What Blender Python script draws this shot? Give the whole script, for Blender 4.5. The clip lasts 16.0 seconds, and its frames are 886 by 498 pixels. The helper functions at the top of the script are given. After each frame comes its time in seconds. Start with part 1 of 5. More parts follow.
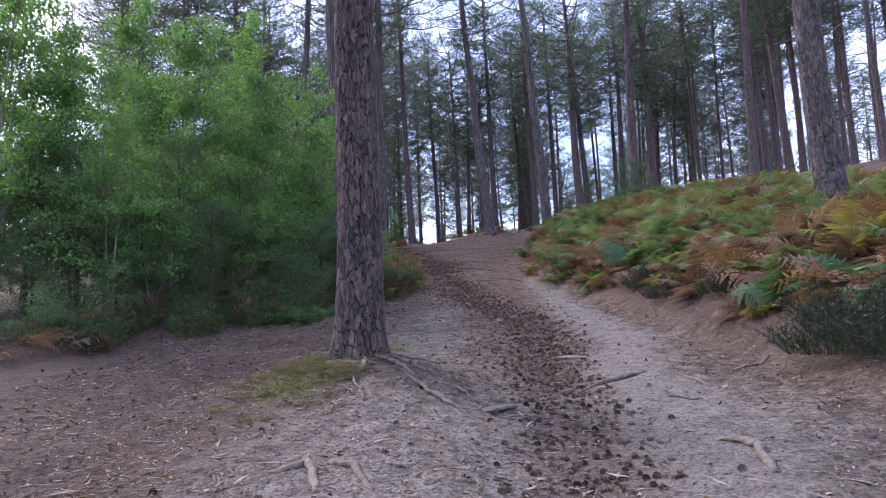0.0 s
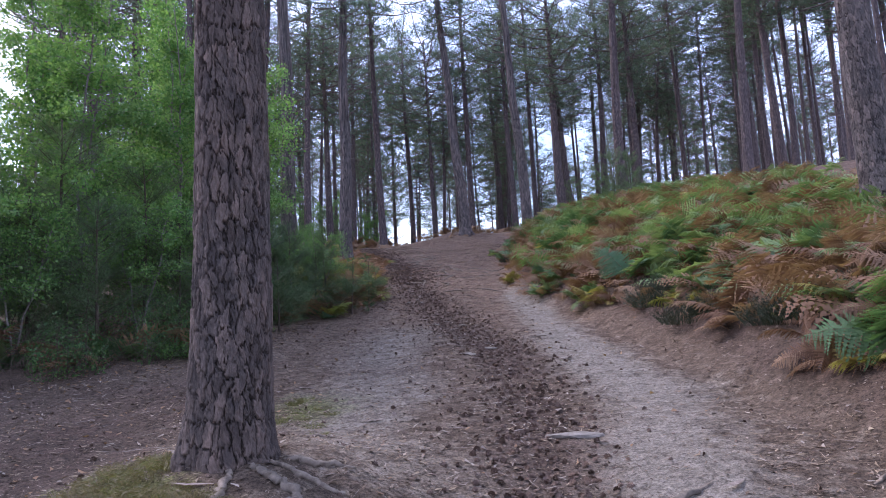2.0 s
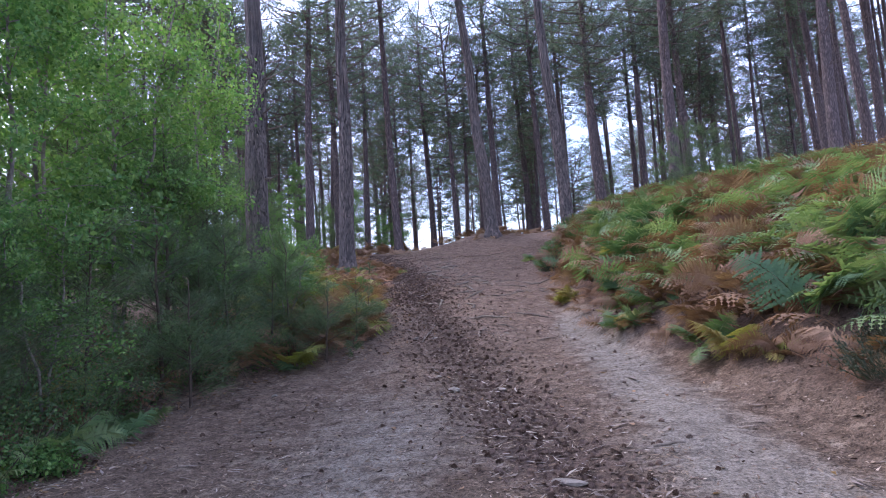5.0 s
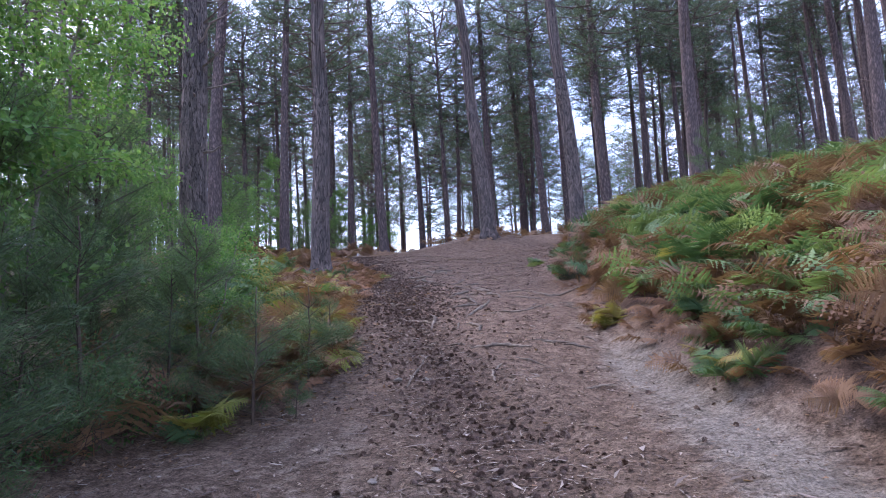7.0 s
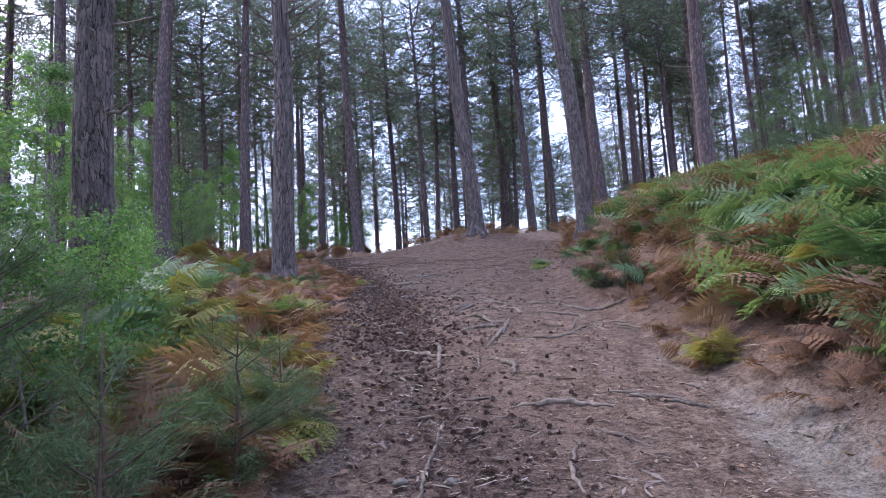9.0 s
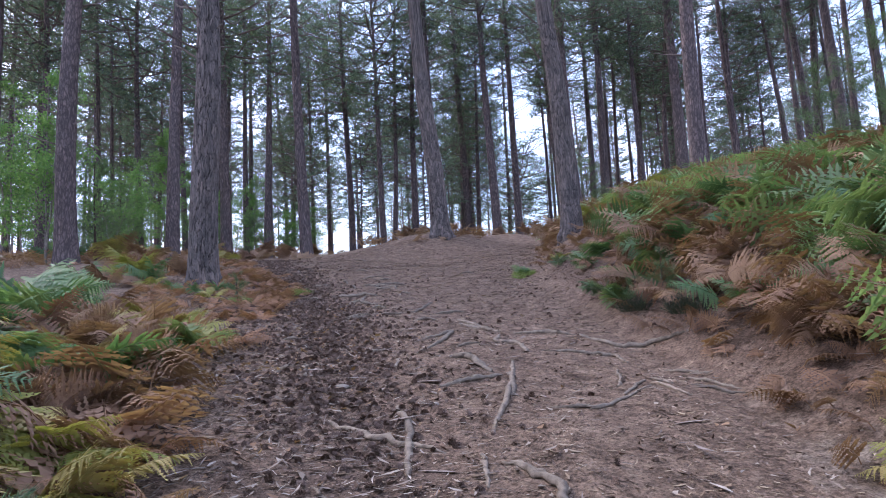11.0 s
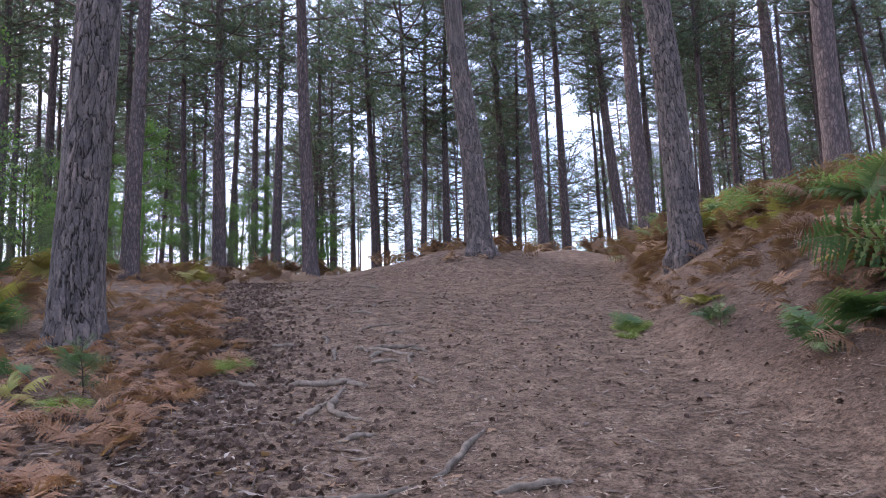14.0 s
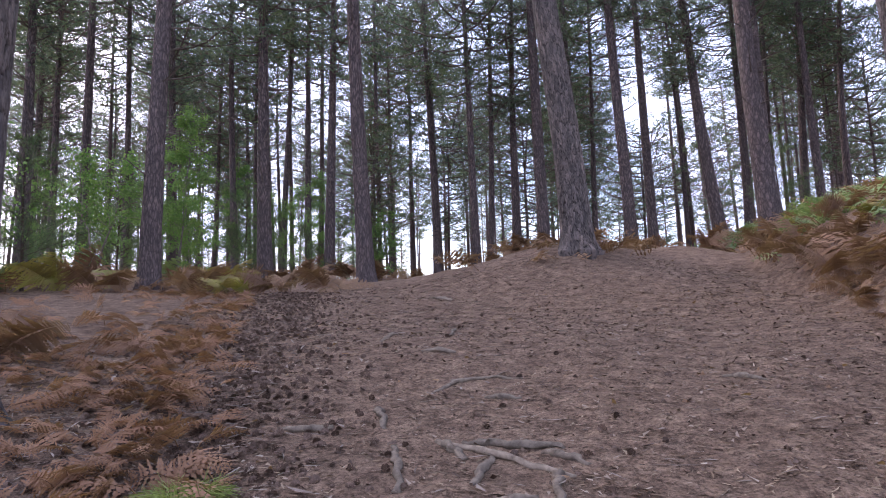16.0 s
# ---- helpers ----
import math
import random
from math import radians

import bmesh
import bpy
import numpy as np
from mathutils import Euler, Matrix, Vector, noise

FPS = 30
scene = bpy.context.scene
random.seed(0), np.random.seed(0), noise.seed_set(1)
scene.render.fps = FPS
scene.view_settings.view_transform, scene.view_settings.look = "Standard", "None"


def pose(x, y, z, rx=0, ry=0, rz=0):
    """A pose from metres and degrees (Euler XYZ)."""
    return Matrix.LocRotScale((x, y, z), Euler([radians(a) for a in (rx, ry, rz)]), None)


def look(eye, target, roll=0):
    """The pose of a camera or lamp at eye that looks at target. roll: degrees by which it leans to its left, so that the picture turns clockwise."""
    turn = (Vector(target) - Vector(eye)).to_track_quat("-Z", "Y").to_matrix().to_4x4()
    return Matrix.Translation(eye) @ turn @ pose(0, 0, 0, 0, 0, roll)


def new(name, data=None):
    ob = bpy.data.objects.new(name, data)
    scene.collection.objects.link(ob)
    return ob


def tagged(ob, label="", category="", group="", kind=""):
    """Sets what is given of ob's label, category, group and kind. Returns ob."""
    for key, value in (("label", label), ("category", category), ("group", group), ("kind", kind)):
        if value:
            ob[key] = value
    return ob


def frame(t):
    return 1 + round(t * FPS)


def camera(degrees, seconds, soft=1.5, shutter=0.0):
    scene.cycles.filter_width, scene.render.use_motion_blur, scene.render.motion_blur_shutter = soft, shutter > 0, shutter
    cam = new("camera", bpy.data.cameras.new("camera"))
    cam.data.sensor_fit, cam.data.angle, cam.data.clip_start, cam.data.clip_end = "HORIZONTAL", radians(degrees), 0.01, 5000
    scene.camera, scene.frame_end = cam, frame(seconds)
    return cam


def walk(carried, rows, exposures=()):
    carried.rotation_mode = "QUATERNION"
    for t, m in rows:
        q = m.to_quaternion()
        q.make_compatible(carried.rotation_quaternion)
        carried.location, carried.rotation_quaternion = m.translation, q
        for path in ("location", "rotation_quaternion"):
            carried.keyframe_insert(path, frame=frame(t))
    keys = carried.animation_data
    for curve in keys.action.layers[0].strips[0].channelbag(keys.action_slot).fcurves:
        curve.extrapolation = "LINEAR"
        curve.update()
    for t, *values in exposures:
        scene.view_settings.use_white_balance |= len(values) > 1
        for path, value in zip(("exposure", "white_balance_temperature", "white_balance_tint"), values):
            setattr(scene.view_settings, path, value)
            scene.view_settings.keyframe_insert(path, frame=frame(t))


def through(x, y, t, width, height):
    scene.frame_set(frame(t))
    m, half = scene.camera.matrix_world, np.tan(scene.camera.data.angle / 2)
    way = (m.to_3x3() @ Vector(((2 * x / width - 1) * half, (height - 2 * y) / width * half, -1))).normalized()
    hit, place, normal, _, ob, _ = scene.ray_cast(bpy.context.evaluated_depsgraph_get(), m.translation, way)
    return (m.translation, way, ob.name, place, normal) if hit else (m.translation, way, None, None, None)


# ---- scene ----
cam = camera(67.0, 16.0, soft=0.8)
PATH = [
    (0, (0.577, -0.502, 1.582), (0.482, 1.481, 1.823), -2.5),
    (0.5, (0.693, 0.168, 1.718), (0.637, 2.153, 1.953), -2.6),
    (1, (0.698, 0.852, 1.895), (0.661, 2.837, 2.134), -2.7),
    (1.5, (0.723, 1.525, 1.967), (0.721, 3.511, 2.2), -2.5),
    (2, (0.756, 2.223, 2.082), (0.726, 4.209, 2.314), -2.8),
    (2.5, (0.855, 3.055, 2.094), (0.859, 5.042, 2.33), -2.7),
    (3, (0.854, 3.871, 2.192), (0.826, 5.856, 2.428), -3.0),
    (3.5, (0.882, 4.737, 2.318), (0.81, 6.722, 2.555), -3.5),
    (4, (0.875, 5.54, 2.464), (0.778, 7.524, 2.697), -3.4),
    (4.2, (0.827, 5.879, 2.561), (0.729, 7.863, 2.796), -3.8),
    (6.3, (0.612, 9.62, 2.947), (0.518, 11.602, 3.198), -3.2),
    (6.5, (0.564, 9.968, 3.012), (0.476, 11.95, 3.262), -3.1),
    (7, (0.425, 10.749, 3.145), (0.362, 12.732, 3.397), -2.9),
    (7.5, (0.23, 11.522, 3.224), (0.162, 13.505, 3.477), -3.1),
    (8, (0.112, 12.285, 3.312), (0.059, 14.268, 3.56), -3.2),
    (8.5, (-0.019, 13.062, 3.458), (-0.027, 15.047, 3.7), -3.3),
    (9, (-0.051, 13.836, 3.551), (-0.032, 15.821, 3.799), -3.6),
    (9.5, (-0.112, 14.631, 3.675), (-0.027, 16.613, 3.926), -3.4),
    (10, (-0.12, 15.388, 3.752), (-0.003, 17.369, 4.0), -3.5),
    (10.2, (-0.147, 15.687, 3.823), (-0.02, 17.668, 4.069), -3.5),
    (12.3, (-0.126, 18.962, 4.031), (0.047, 20.938, 4.288), -2.4),
    (12.5, (-0.117, 19.379, 4.087), (0.048, 21.356, 4.346), -2.4),
    (13, (0.071, 20.452, 4.414), (0.223, 22.43, 4.672), -1.9),
    (13.5, (0.067, 21.413, 4.706), (0.185, 23.391, 4.978), -2.0),
    (14, (0.058, 22.243, 4.912), (0.119, 24.222, 5.192), -1.9),
    (14.5, (-0.068, 23.066, 5.048), (-0.039, 25.046, 5.325), -1.8),
    (15, (-0.146, 23.935, 5.131), (-0.177, 25.915, 5.408), -1.9),
    (15.5, (-0.316, 24.799, 5.32), (-0.367, 26.779, 5.593), -1.5),
    (16, (-0.401, 25.652, 5.434), (-0.513, 27.629, 5.713), -1.9),
]
walk(cam, [(t, look(eye, target, roll)) for t, eye, target, roll in PATH], [(0, 1.6, 5720, 25), (4, 1.82, 5700, 25), (8, 2.0, 5680, 26), (12.5, 1.98, 5880, 18), (16, 1.92, 6350, 26)])


# ---------- world, sun, exposure ----------
world = bpy.data.worlds.new("sky")
scene.world = world
world.use_nodes = True
wn, wl = world.node_tree.nodes, world.node_tree.links
wn.clear()
sky = wn.new("ShaderNodeTexSky")
sky.sky_type, sky.sun_disc = "NISHITA", False
sky.sun_elevation, sky.sun_rotation = radians(38), radians(-60)
sky.air_density, sky.dust_density = 1.0, 2.5
cloud_at = wn.new("ShaderNodeTexCoord")
cloud = wn.new("ShaderNodeTexNoise")
cloud.inputs["Scale"].default_value, cloud.inputs["Detail"].default_value = 2.2, 5.0
cloud_ramp = wn.new("ShaderNodeValToRGB")
cloud_ramp.color_ramp.elements[0].position, cloud_ramp.color_ramp.elements[1].position = 0.42, 0.64
cloud_mix = wn.new("ShaderNodeMix")
cloud_mix.data_type = "RGBA"
cloud_mix.inputs["B"].default_value = (6.4, 7.5, 10.0, 1)
sky_bg = wn.new("ShaderNodeBackground")
sky_bg.inputs["Strength"].default_value = 0.12
sky_out = wn.new("ShaderNodeOutputWorld")
wl.new(cloud_at.outputs["Generated"], cloud.inputs["Vector"])
wl.new(cloud.outputs["Fac"], cloud_ramp.inputs["Fac"])
wl.new(cloud_ramp.outputs["Color"], cloud_mix.inputs["Factor"])
wl.new(sky.outputs["Color"], cloud_mix.inputs["A"])
wl.new(cloud_mix.outputs["Result"], sky_bg.inputs["Color"])
wl.new(sky_bg.outputs["Background"], sky_out.inputs["Surface"])

sun = new("sun", bpy.data.lights.new("sun", "SUN"))
sun.data.energy, sun.data.angle, sun.data.color = 1.2, radians(14), (1.0, 0.95, 0.88)
sun.matrix_world = look((0, 0, 0), (0.55, -0.45, -0.72))


# ---------- materials ----------
def material(name, rough=0.8, spec=0.3):
    m = bpy.data.materials.new(name)
    m.use_nodes = True
    b = m.node_tree.nodes["Principled BSDF"]
    b.inputs["Roughness"].default_value = rough
    b.inputs["Specular IOR Level"].default_value = spec
    return m, m.node_tree.nodes, m.node_tree.links, b


def noise_node(nodes, links, vec, scale, detail=4.0, rough=0.55):
    n = nodes.new("ShaderNodeTexNoise")
    n.inputs["Scale"].default_value = scale
    n.inputs["Detail"].default_value = detail
    n.inputs["Roughness"].default_value = rough
    links.new(vec, n.inputs["Vector"])
    return n.outputs["Fac"]


def ramp_node(nodes, links, fac, stops):
    r = nodes.new("ShaderNodeValToRGB")
    e = r.color_ramp.elements
    while len(e) < len(stops):
        e.new(0.5)
    for k, (p, c) in enumerate(stops):
        e[k].position = p
        e[k].color = (*c, 1) if len(c) == 3 else c
    links.new(fac, r.inputs["Fac"])
    return r.outputs["Color"]


def mix_node(nodes, links, fac, a, b, blend="MIX"):
    n = nodes.new("ShaderNodeMix")
    n.data_type, n.blend_type = "RGBA", blend
    for key, v in (("Factor", fac), ("A", a), ("B", b)):
        if isinstance(v, (int, float)):
            n.inputs[key].default_value = v
        elif isinstance(v, tuple):
            n.inputs[key].default_value = (*v, 1)
        else:
            links.new(v, n.inputs[key])
    return n.outputs["Result"]


def math_node(nodes, links, op, a, b=0.0):
    n = nodes.new("ShaderNodeMath")
    n.operation = op
    for k, v in enumerate((a, b)):
        if isinstance(v, (int, float)):
            n.inputs[k].default_value = v
        else:
            links.new(v, n.inputs[k])
    return n.outputs[0]


def bump_node(nodes, links, height, strength, distance, bsdf):
    n = nodes.new("ShaderNodeBump")
    n.inputs["Strength"].default_value, n.inputs["Distance"].default_value = strength, distance
    links.new(height, n.inputs["Height"])
    links.new(n.outputs["Normal"], bsdf.inputs["Normal"])


def coords(nodes, links, scale=(1, 1, 1), kind="Object"):
    t = nodes.new("ShaderNodeTexCoord")
    m = nodes.new("ShaderNodeMapping")
    m.inputs["Scale"].default_value = scale
    links.new(t.outputs[kind], m.inputs["Vector"])
    return m.outputs["Vector"]


def ground_material():
    m, n, l, b = material("forest_soil", 0.95, 0.15)
    v = coords(n, l)
    big, mid, fine = noise_node(n, l, v, 0.7, 5), noise_node(n, l, v, 6, 6), noise_node(n, l, v, 60, 5, 0.7)
    litter = ramp_node(n, l, mid, [(0.3, (0.085, 0.06, 0.042)), (0.55, (0.15, 0.108, 0.076)), (0.75, (0.23, 0.173, 0.127))])
    rust = n.new("ShaderNodeAttribute")
    rust.attribute_name = "rust"
    reds = ramp_node(n, l, mid, [(0.3, (0.125, 0.08, 0.055)), (0.55, (0.23, 0.153, 0.107)), (0.75, (0.33, 0.232, 0.163))])
    litter = mix_node(n, l, rust.outputs["Fac"], litter, reds)
    sand = ramp_node(n, l, mid, [(0.25, (0.18, 0.147, 0.114)), (0.7, (0.3, 0.255, 0.205))])
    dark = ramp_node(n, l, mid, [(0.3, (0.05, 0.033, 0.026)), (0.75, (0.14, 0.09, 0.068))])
    moss = ramp_node(n, l, fine, [(0.3, (0.06, 0.07, 0.015)), (0.7, (0.19, 0.19, 0.05))])
    col = litter
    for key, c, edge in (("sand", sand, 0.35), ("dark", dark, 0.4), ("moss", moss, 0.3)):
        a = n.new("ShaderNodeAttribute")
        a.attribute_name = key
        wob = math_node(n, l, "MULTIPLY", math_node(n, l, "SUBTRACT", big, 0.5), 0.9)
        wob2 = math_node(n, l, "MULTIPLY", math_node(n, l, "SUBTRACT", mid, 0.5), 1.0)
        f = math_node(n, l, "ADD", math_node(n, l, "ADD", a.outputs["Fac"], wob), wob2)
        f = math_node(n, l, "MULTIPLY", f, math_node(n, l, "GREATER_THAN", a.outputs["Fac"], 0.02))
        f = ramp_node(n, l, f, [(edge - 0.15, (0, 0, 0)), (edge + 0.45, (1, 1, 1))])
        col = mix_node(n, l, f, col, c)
    grain = ramp_node(n, l, fine, [(0.32, (0.4, 0.4, 0.4)), (0.5, (0.95, 0.95, 0.95)), (0.66, (1.3, 1.3, 1.3))])
    crumb = ramp_node(n, l, noise_node(n, l, v, 24, 5, 0.7), [(0.34, (0.55, 0.53, 0.52)), (0.5, (1, 1, 1)), (0.68, (1.22, 1.2, 1.18))])
    col = mix_node(n, l, 1.0, col, crumb, "MULTIPLY")
    col = mix_node(n, l, 1.0, col, grain, "MULTIPLY")
    l.new(col, b.inputs["Base Color"])
    h = math_node(n, l, "ADD", fine, math_node(n, l, "MULTIPLY", mid, 1.5))
    bump_node(n, l, h, 1.0, 0.03, b)
    return m


def bark_material(name, low, high, tint, plate, groove_shade, carved=False):
    """Scaly pine bark, its fissures dark by nature and by painted-in shade; on carved trunks they follow the mesh's own
    relief.
    """
    m, n, l, b = material(name, 0.92, 0.12)
    fine = noise_node(n, l, coords(n, l, (14, 14, 6)), 4.0, 8, 0.7)
    mid = noise_node(n, l, coords(n, l, (10, 10, 3.5)), 1.3, 5, 0.6)
    big = noise_node(n, l, coords(n, l), 1.3, 3)
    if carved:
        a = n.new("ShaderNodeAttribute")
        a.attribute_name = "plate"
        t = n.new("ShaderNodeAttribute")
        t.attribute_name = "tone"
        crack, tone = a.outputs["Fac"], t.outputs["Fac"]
    else:
        v = coords(n, l, plate)
        warp = n.new("ShaderNodeVectorMath")
        warp.operation = "MULTIPLY_ADD"
        warp.inputs[1].default_value = (0.9, 0.9, 0.9)
        nz = n.new("ShaderNodeTexNoise")
        nz.inputs["Scale"].default_value, nz.inputs["Detail"].default_value = 2.2, 6
        l.new(v, nz.inputs["Vector"])
        l.new(nz.outputs["Color"], warp.inputs[0])
        l.new(v, warp.inputs[2])
        vo = n.new("ShaderNodeTexVoronoi")
        vo.feature = "DISTANCE_TO_EDGE"
        vo.inputs["Scale"].default_value = 1.0
        l.new(warp.outputs["Vector"], vo.inputs["Vector"])
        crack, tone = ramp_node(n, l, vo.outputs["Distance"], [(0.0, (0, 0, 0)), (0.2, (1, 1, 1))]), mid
    plates = ramp_node(n, l, fine, [(0.25, low), (0.5, tuple(0.5 * (p + q) for p, q in zip(low, high))), (0.74, high)])
    plates = mix_node(n, l, ramp_node(n, l, big, [(0.42, (0, 0, 0)), (0.68, (0.55, 0.55, 0.55))]), plates, tint)
    plates = mix_node(n, l, 1.0, plates, ramp_node(n, l, tone, [(0.15, (0.58, 0.56, 0.56)), (0.5, (0.95, 0.94, 0.93)), (0.85, (1.5, 1.4, 1.32))]), "MULTIPLY")
    plates = mix_node(n, l, 1.0, plates, ramp_node(n, l, mid, [(0.3, (0.7, 0.72, 0.74)), (0.7, (1.2, 1.16, 1.12))]), "MULTIPLY")
    # fissures: the bark's dark tone, with shade of their depth painted into it
    col = mix_node(n, l, crack, tuple(groove_shade * c for c in low), plates)
    l.new(col, b.inputs["Base Color"])
    h = math_node(n, l, "ADD", math_node(n, l, "MULTIPLY", crack, 0.5), math_node(n, l, "ADD", math_node(n, l, "MULTIPLY", fine, 0.8), math_node(n, l, "MULTIPLY", mid, 0.6)))
    bump_node(n, l, h, 0.9, 0.022, b)
    return m


def leaf_material(name, a, c, d=None, through=0.35, rough=0.55, island=1.0):
    """Leaves that vary from piece to piece, with some light coming through."""
    m, n, l, b = material(name, rough, 0.3)
    g = n.new("ShaderNodeNewGeometry")
    o = n.new("ShaderNodeObjectInfo")
    f = math_node(n, l, "ADD", math_node(n, l, "MULTIPLY", g.outputs["Random Per Island"], island), o.outputs["Random"])
    if island < 1:
        patch = noise_node(n, l, coords(n, l), 2.6, 3)
        f = math_node(n, l, "ADD", f, math_node(n, l, "MULTIPLY", patch, 1.6))
    f = math_node(n, l, "PINGPONG", f, 1.0)
    stops = [(0.0, a), (0.55, c), (1.0, d or c)]
    col = ramp_node(n, l, f, stops)
    big = noise_node(n, l, coords(n, l), 0.9, 3)
    col = mix_node(n, l, 1.0, col, ramp_node(n, l, big, [(0.3, (0.65, 0.65, 0.65)), (0.7, (1.2, 1.2, 1.15))]), "MULTIPLY")
    l.new(col, b.inputs["Base Color"])
    if through:
        t = n.new("ShaderNodeBsdfTranslucent")
        l.new(mix_node(n, l, 1.0, col, (1.1, 1.15, 0.6), "MULTIPLY"), t.inputs["Color"])
        s = n.new("ShaderNodeMixShader")
        s.inputs["Fac"].default_value = through
        l.new(b.outputs["BSDF"], s.inputs[1])
        l.new(t.outputs["BSDF"], s.inputs[2])
        l.new(s.outputs["Shader"], n["Material Output"].inputs["Surface"])
    return m


def plain_material(name, a, c, scale=12, rough=0.85, relief=0.4):
    m, n, l, b = material(name, rough, 0.2)
    v = coords(n, l)
    f = noise_node(n, l, v, scale, 6, 0.65)
    col = ramp_node(n, l, f, [(0.3, a), (0.7, c)])
    o = n.new("ShaderNodeObjectInfo")
    tone = ramp_node(n, l, o.outputs["Random"], [(0.0, (0.78, 0.78, 0.78)), (1.0, (1.18, 1.16, 1.14))])
    l.new(mix_node(n, l, 1.0, col, tone, "MULTIPLY"), b.inputs["Base Color"])
    bump_node(n, l, f, relief, 0.01, b)
    return m


SOIL = ground_material()
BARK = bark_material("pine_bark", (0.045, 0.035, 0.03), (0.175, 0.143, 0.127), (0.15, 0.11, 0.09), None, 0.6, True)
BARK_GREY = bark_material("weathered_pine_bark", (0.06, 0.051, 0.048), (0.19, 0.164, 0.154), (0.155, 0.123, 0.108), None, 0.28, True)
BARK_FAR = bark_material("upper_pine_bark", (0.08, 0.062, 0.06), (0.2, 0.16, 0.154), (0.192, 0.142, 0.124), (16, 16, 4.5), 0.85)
BIRCH_BARK = plain_material("birch_bark", (0.09, 0.075, 0.062), (0.27, 0.235, 0.2), 18)
TWIG = plain_material("dead_wood", (0.1, 0.075, 0.06), (0.26, 0.21, 0.175), 25)
SAPLING_BARK = plain_material("sapling_bark", (0.035, 0.025, 0.019), (0.11, 0.078, 0.058), 25)
LIMB = plain_material("pine_limb_bark", (0.06, 0.046, 0.039), (0.18, 0.14, 0.12), 20)
ROOT = plain_material("worn_root_wood", (0.1, 0.076, 0.058), (0.25, 0.198, 0.15), 22)
CONE = plain_material("pine_cone_scales", (0.055, 0.036, 0.028), (0.18, 0.12, 0.09), 60)
NEEDLES = leaf_material("pine_needles", (0.051, 0.078, 0.066), (0.087, 0.124, 0.102), (0.15, 0.186, 0.132), 0.42)
YOUNG_NEEDLES = leaf_material("young_pine_needles", (0.046, 0.082, 0.04), (0.08, 0.13, 0.06), (0.15, 0.2, 0.09), 0.34)
BIRCH_LEAF = leaf_material("birch_leaves", (0.065, 0.15, 0.05), (0.11, 0.225, 0.066), (0.21, 0.32, 0.11), 0.5)
FERN_GREEN = leaf_material("green_bracken", (0.08, 0.152, 0.068), (0.138, 0.23, 0.098), (0.255, 0.32, 0.138), 0.4, 0.55, 0.3)
FERN_YELLOW = leaf_material("yellowing_bracken", (0.23, 0.25, 0.06), (0.39, 0.36, 0.1), (0.4, 0.3, 0.12), 0.35, 0.55, 0.3)
FALLEN = leaf_material("bleached_dead_bracken", (0.28, 0.148, 0.09), (0.44, 0.255, 0.16), (0.55, 0.36, 0.245), 0.32, 0.8, 0.3)
FERN_BROWN = leaf_material("dead_bracken", (0.158, 0.086, 0.054), (0.272, 0.156, 0.097), (0.375, 0.238, 0.152), 0.32, 0.8, 0.3)
HEATHER = leaf_material("heather_sprigs", (0.015, 0.03, 0.015), (0.03, 0.05, 0.024), (0.065, 0.062, 0.038), 0.15)
MOSS_GRASS = leaf_material("grass_blades", (0.07, 0.085, 0.02), (0.13, 0.13, 0.04), (0.2, 0.165, 0.075), 0.3)
STRAW = leaf_material("dry_needle_straw", (0.1, 0.063, 0.041), (0.205, 0.136, 0.087), (0.32, 0.24, 0.162), 0.0, 0.9)
UNDER = leaf_material("undergrowth_leaf", (0.04, 0.085, 0.03), (0.08, 0.15, 0.05), (0.15, 0.24, 0.08), 0.35)
FRESH_GRASS = leaf_material("fresh_grass_blades", (0.15, 0.21, 0.05), (0.23, 0.3, 0.08), (0.32, 0.37, 0.13), 0.35)
DRY_GRASS = leaf_material("dry_grass_blades", (0.15, 0.11, 0.06), (0.24, 0.19, 0.11), (0.13, 0.12, 0.05), 0.25)
FLAKES = leaf_material("bark_scraps", (0.1, 0.06, 0.04), (0.23, 0.155, 0.11), (0.38, 0.3, 0.235), 0.0, 0.9)
STICKS = leaf_material("bark_strips", (0.09, 0.066, 0.053), (0.18, 0.138, 0.112), (0.34, 0.28, 0.23), 0.0, 0.9)
STONE = plain_material("pale_flint", (0.12, 0.1, 0.08), (0.24, 0.205, 0.17), 20)


# ---------- mesh helpers ----------
class Geo:
    """Collects triangles."""

    def __init__(self):
        self.v, self.f, self.m, self.n = [], [], [], 0
        self.mat = 0

    def add(self, verts, faces):
        verts, faces = np.asarray(verts, np.float32).reshape(-1, 3), np.asarray(faces, np.int32).reshape(-1, 3)
        self.v.append(verts)
        self.f.append(faces + self.n)
        self.m.append(np.full(len(faces), self.mat, np.int32))
        self.n += len(verts)

    def mesh(self, name, mat, smooth=False):
        v, f = np.concatenate(self.v), np.concatenate(self.f)
        me = bpy.data.meshes.new(name)
        me.vertices.add(len(v))
        me.vertices.foreach_set("co", v.ravel())
        me.loops.add(len(f) * 3)
        me.loops.foreach_set("vertex_index", f.ravel())
        me.polygons.add(len(f))
        me.polygons.foreach_set("loop_start", np.arange(0, len(f) * 3, 3, dtype=np.int32))
        me.polygons.foreach_set("loop_total", np.full(len(f), 3, np.int32))
        me.polygons.foreach_set("use_smooth", np.full(len(f), smooth, bool))
        for each in mat if isinstance(mat, tuple) else (mat,):
            me.materials.append(each)
        me.polygons.foreach_set("material_index", np.concatenate(self.m))
        me.update(calc_edges=True)
        return me


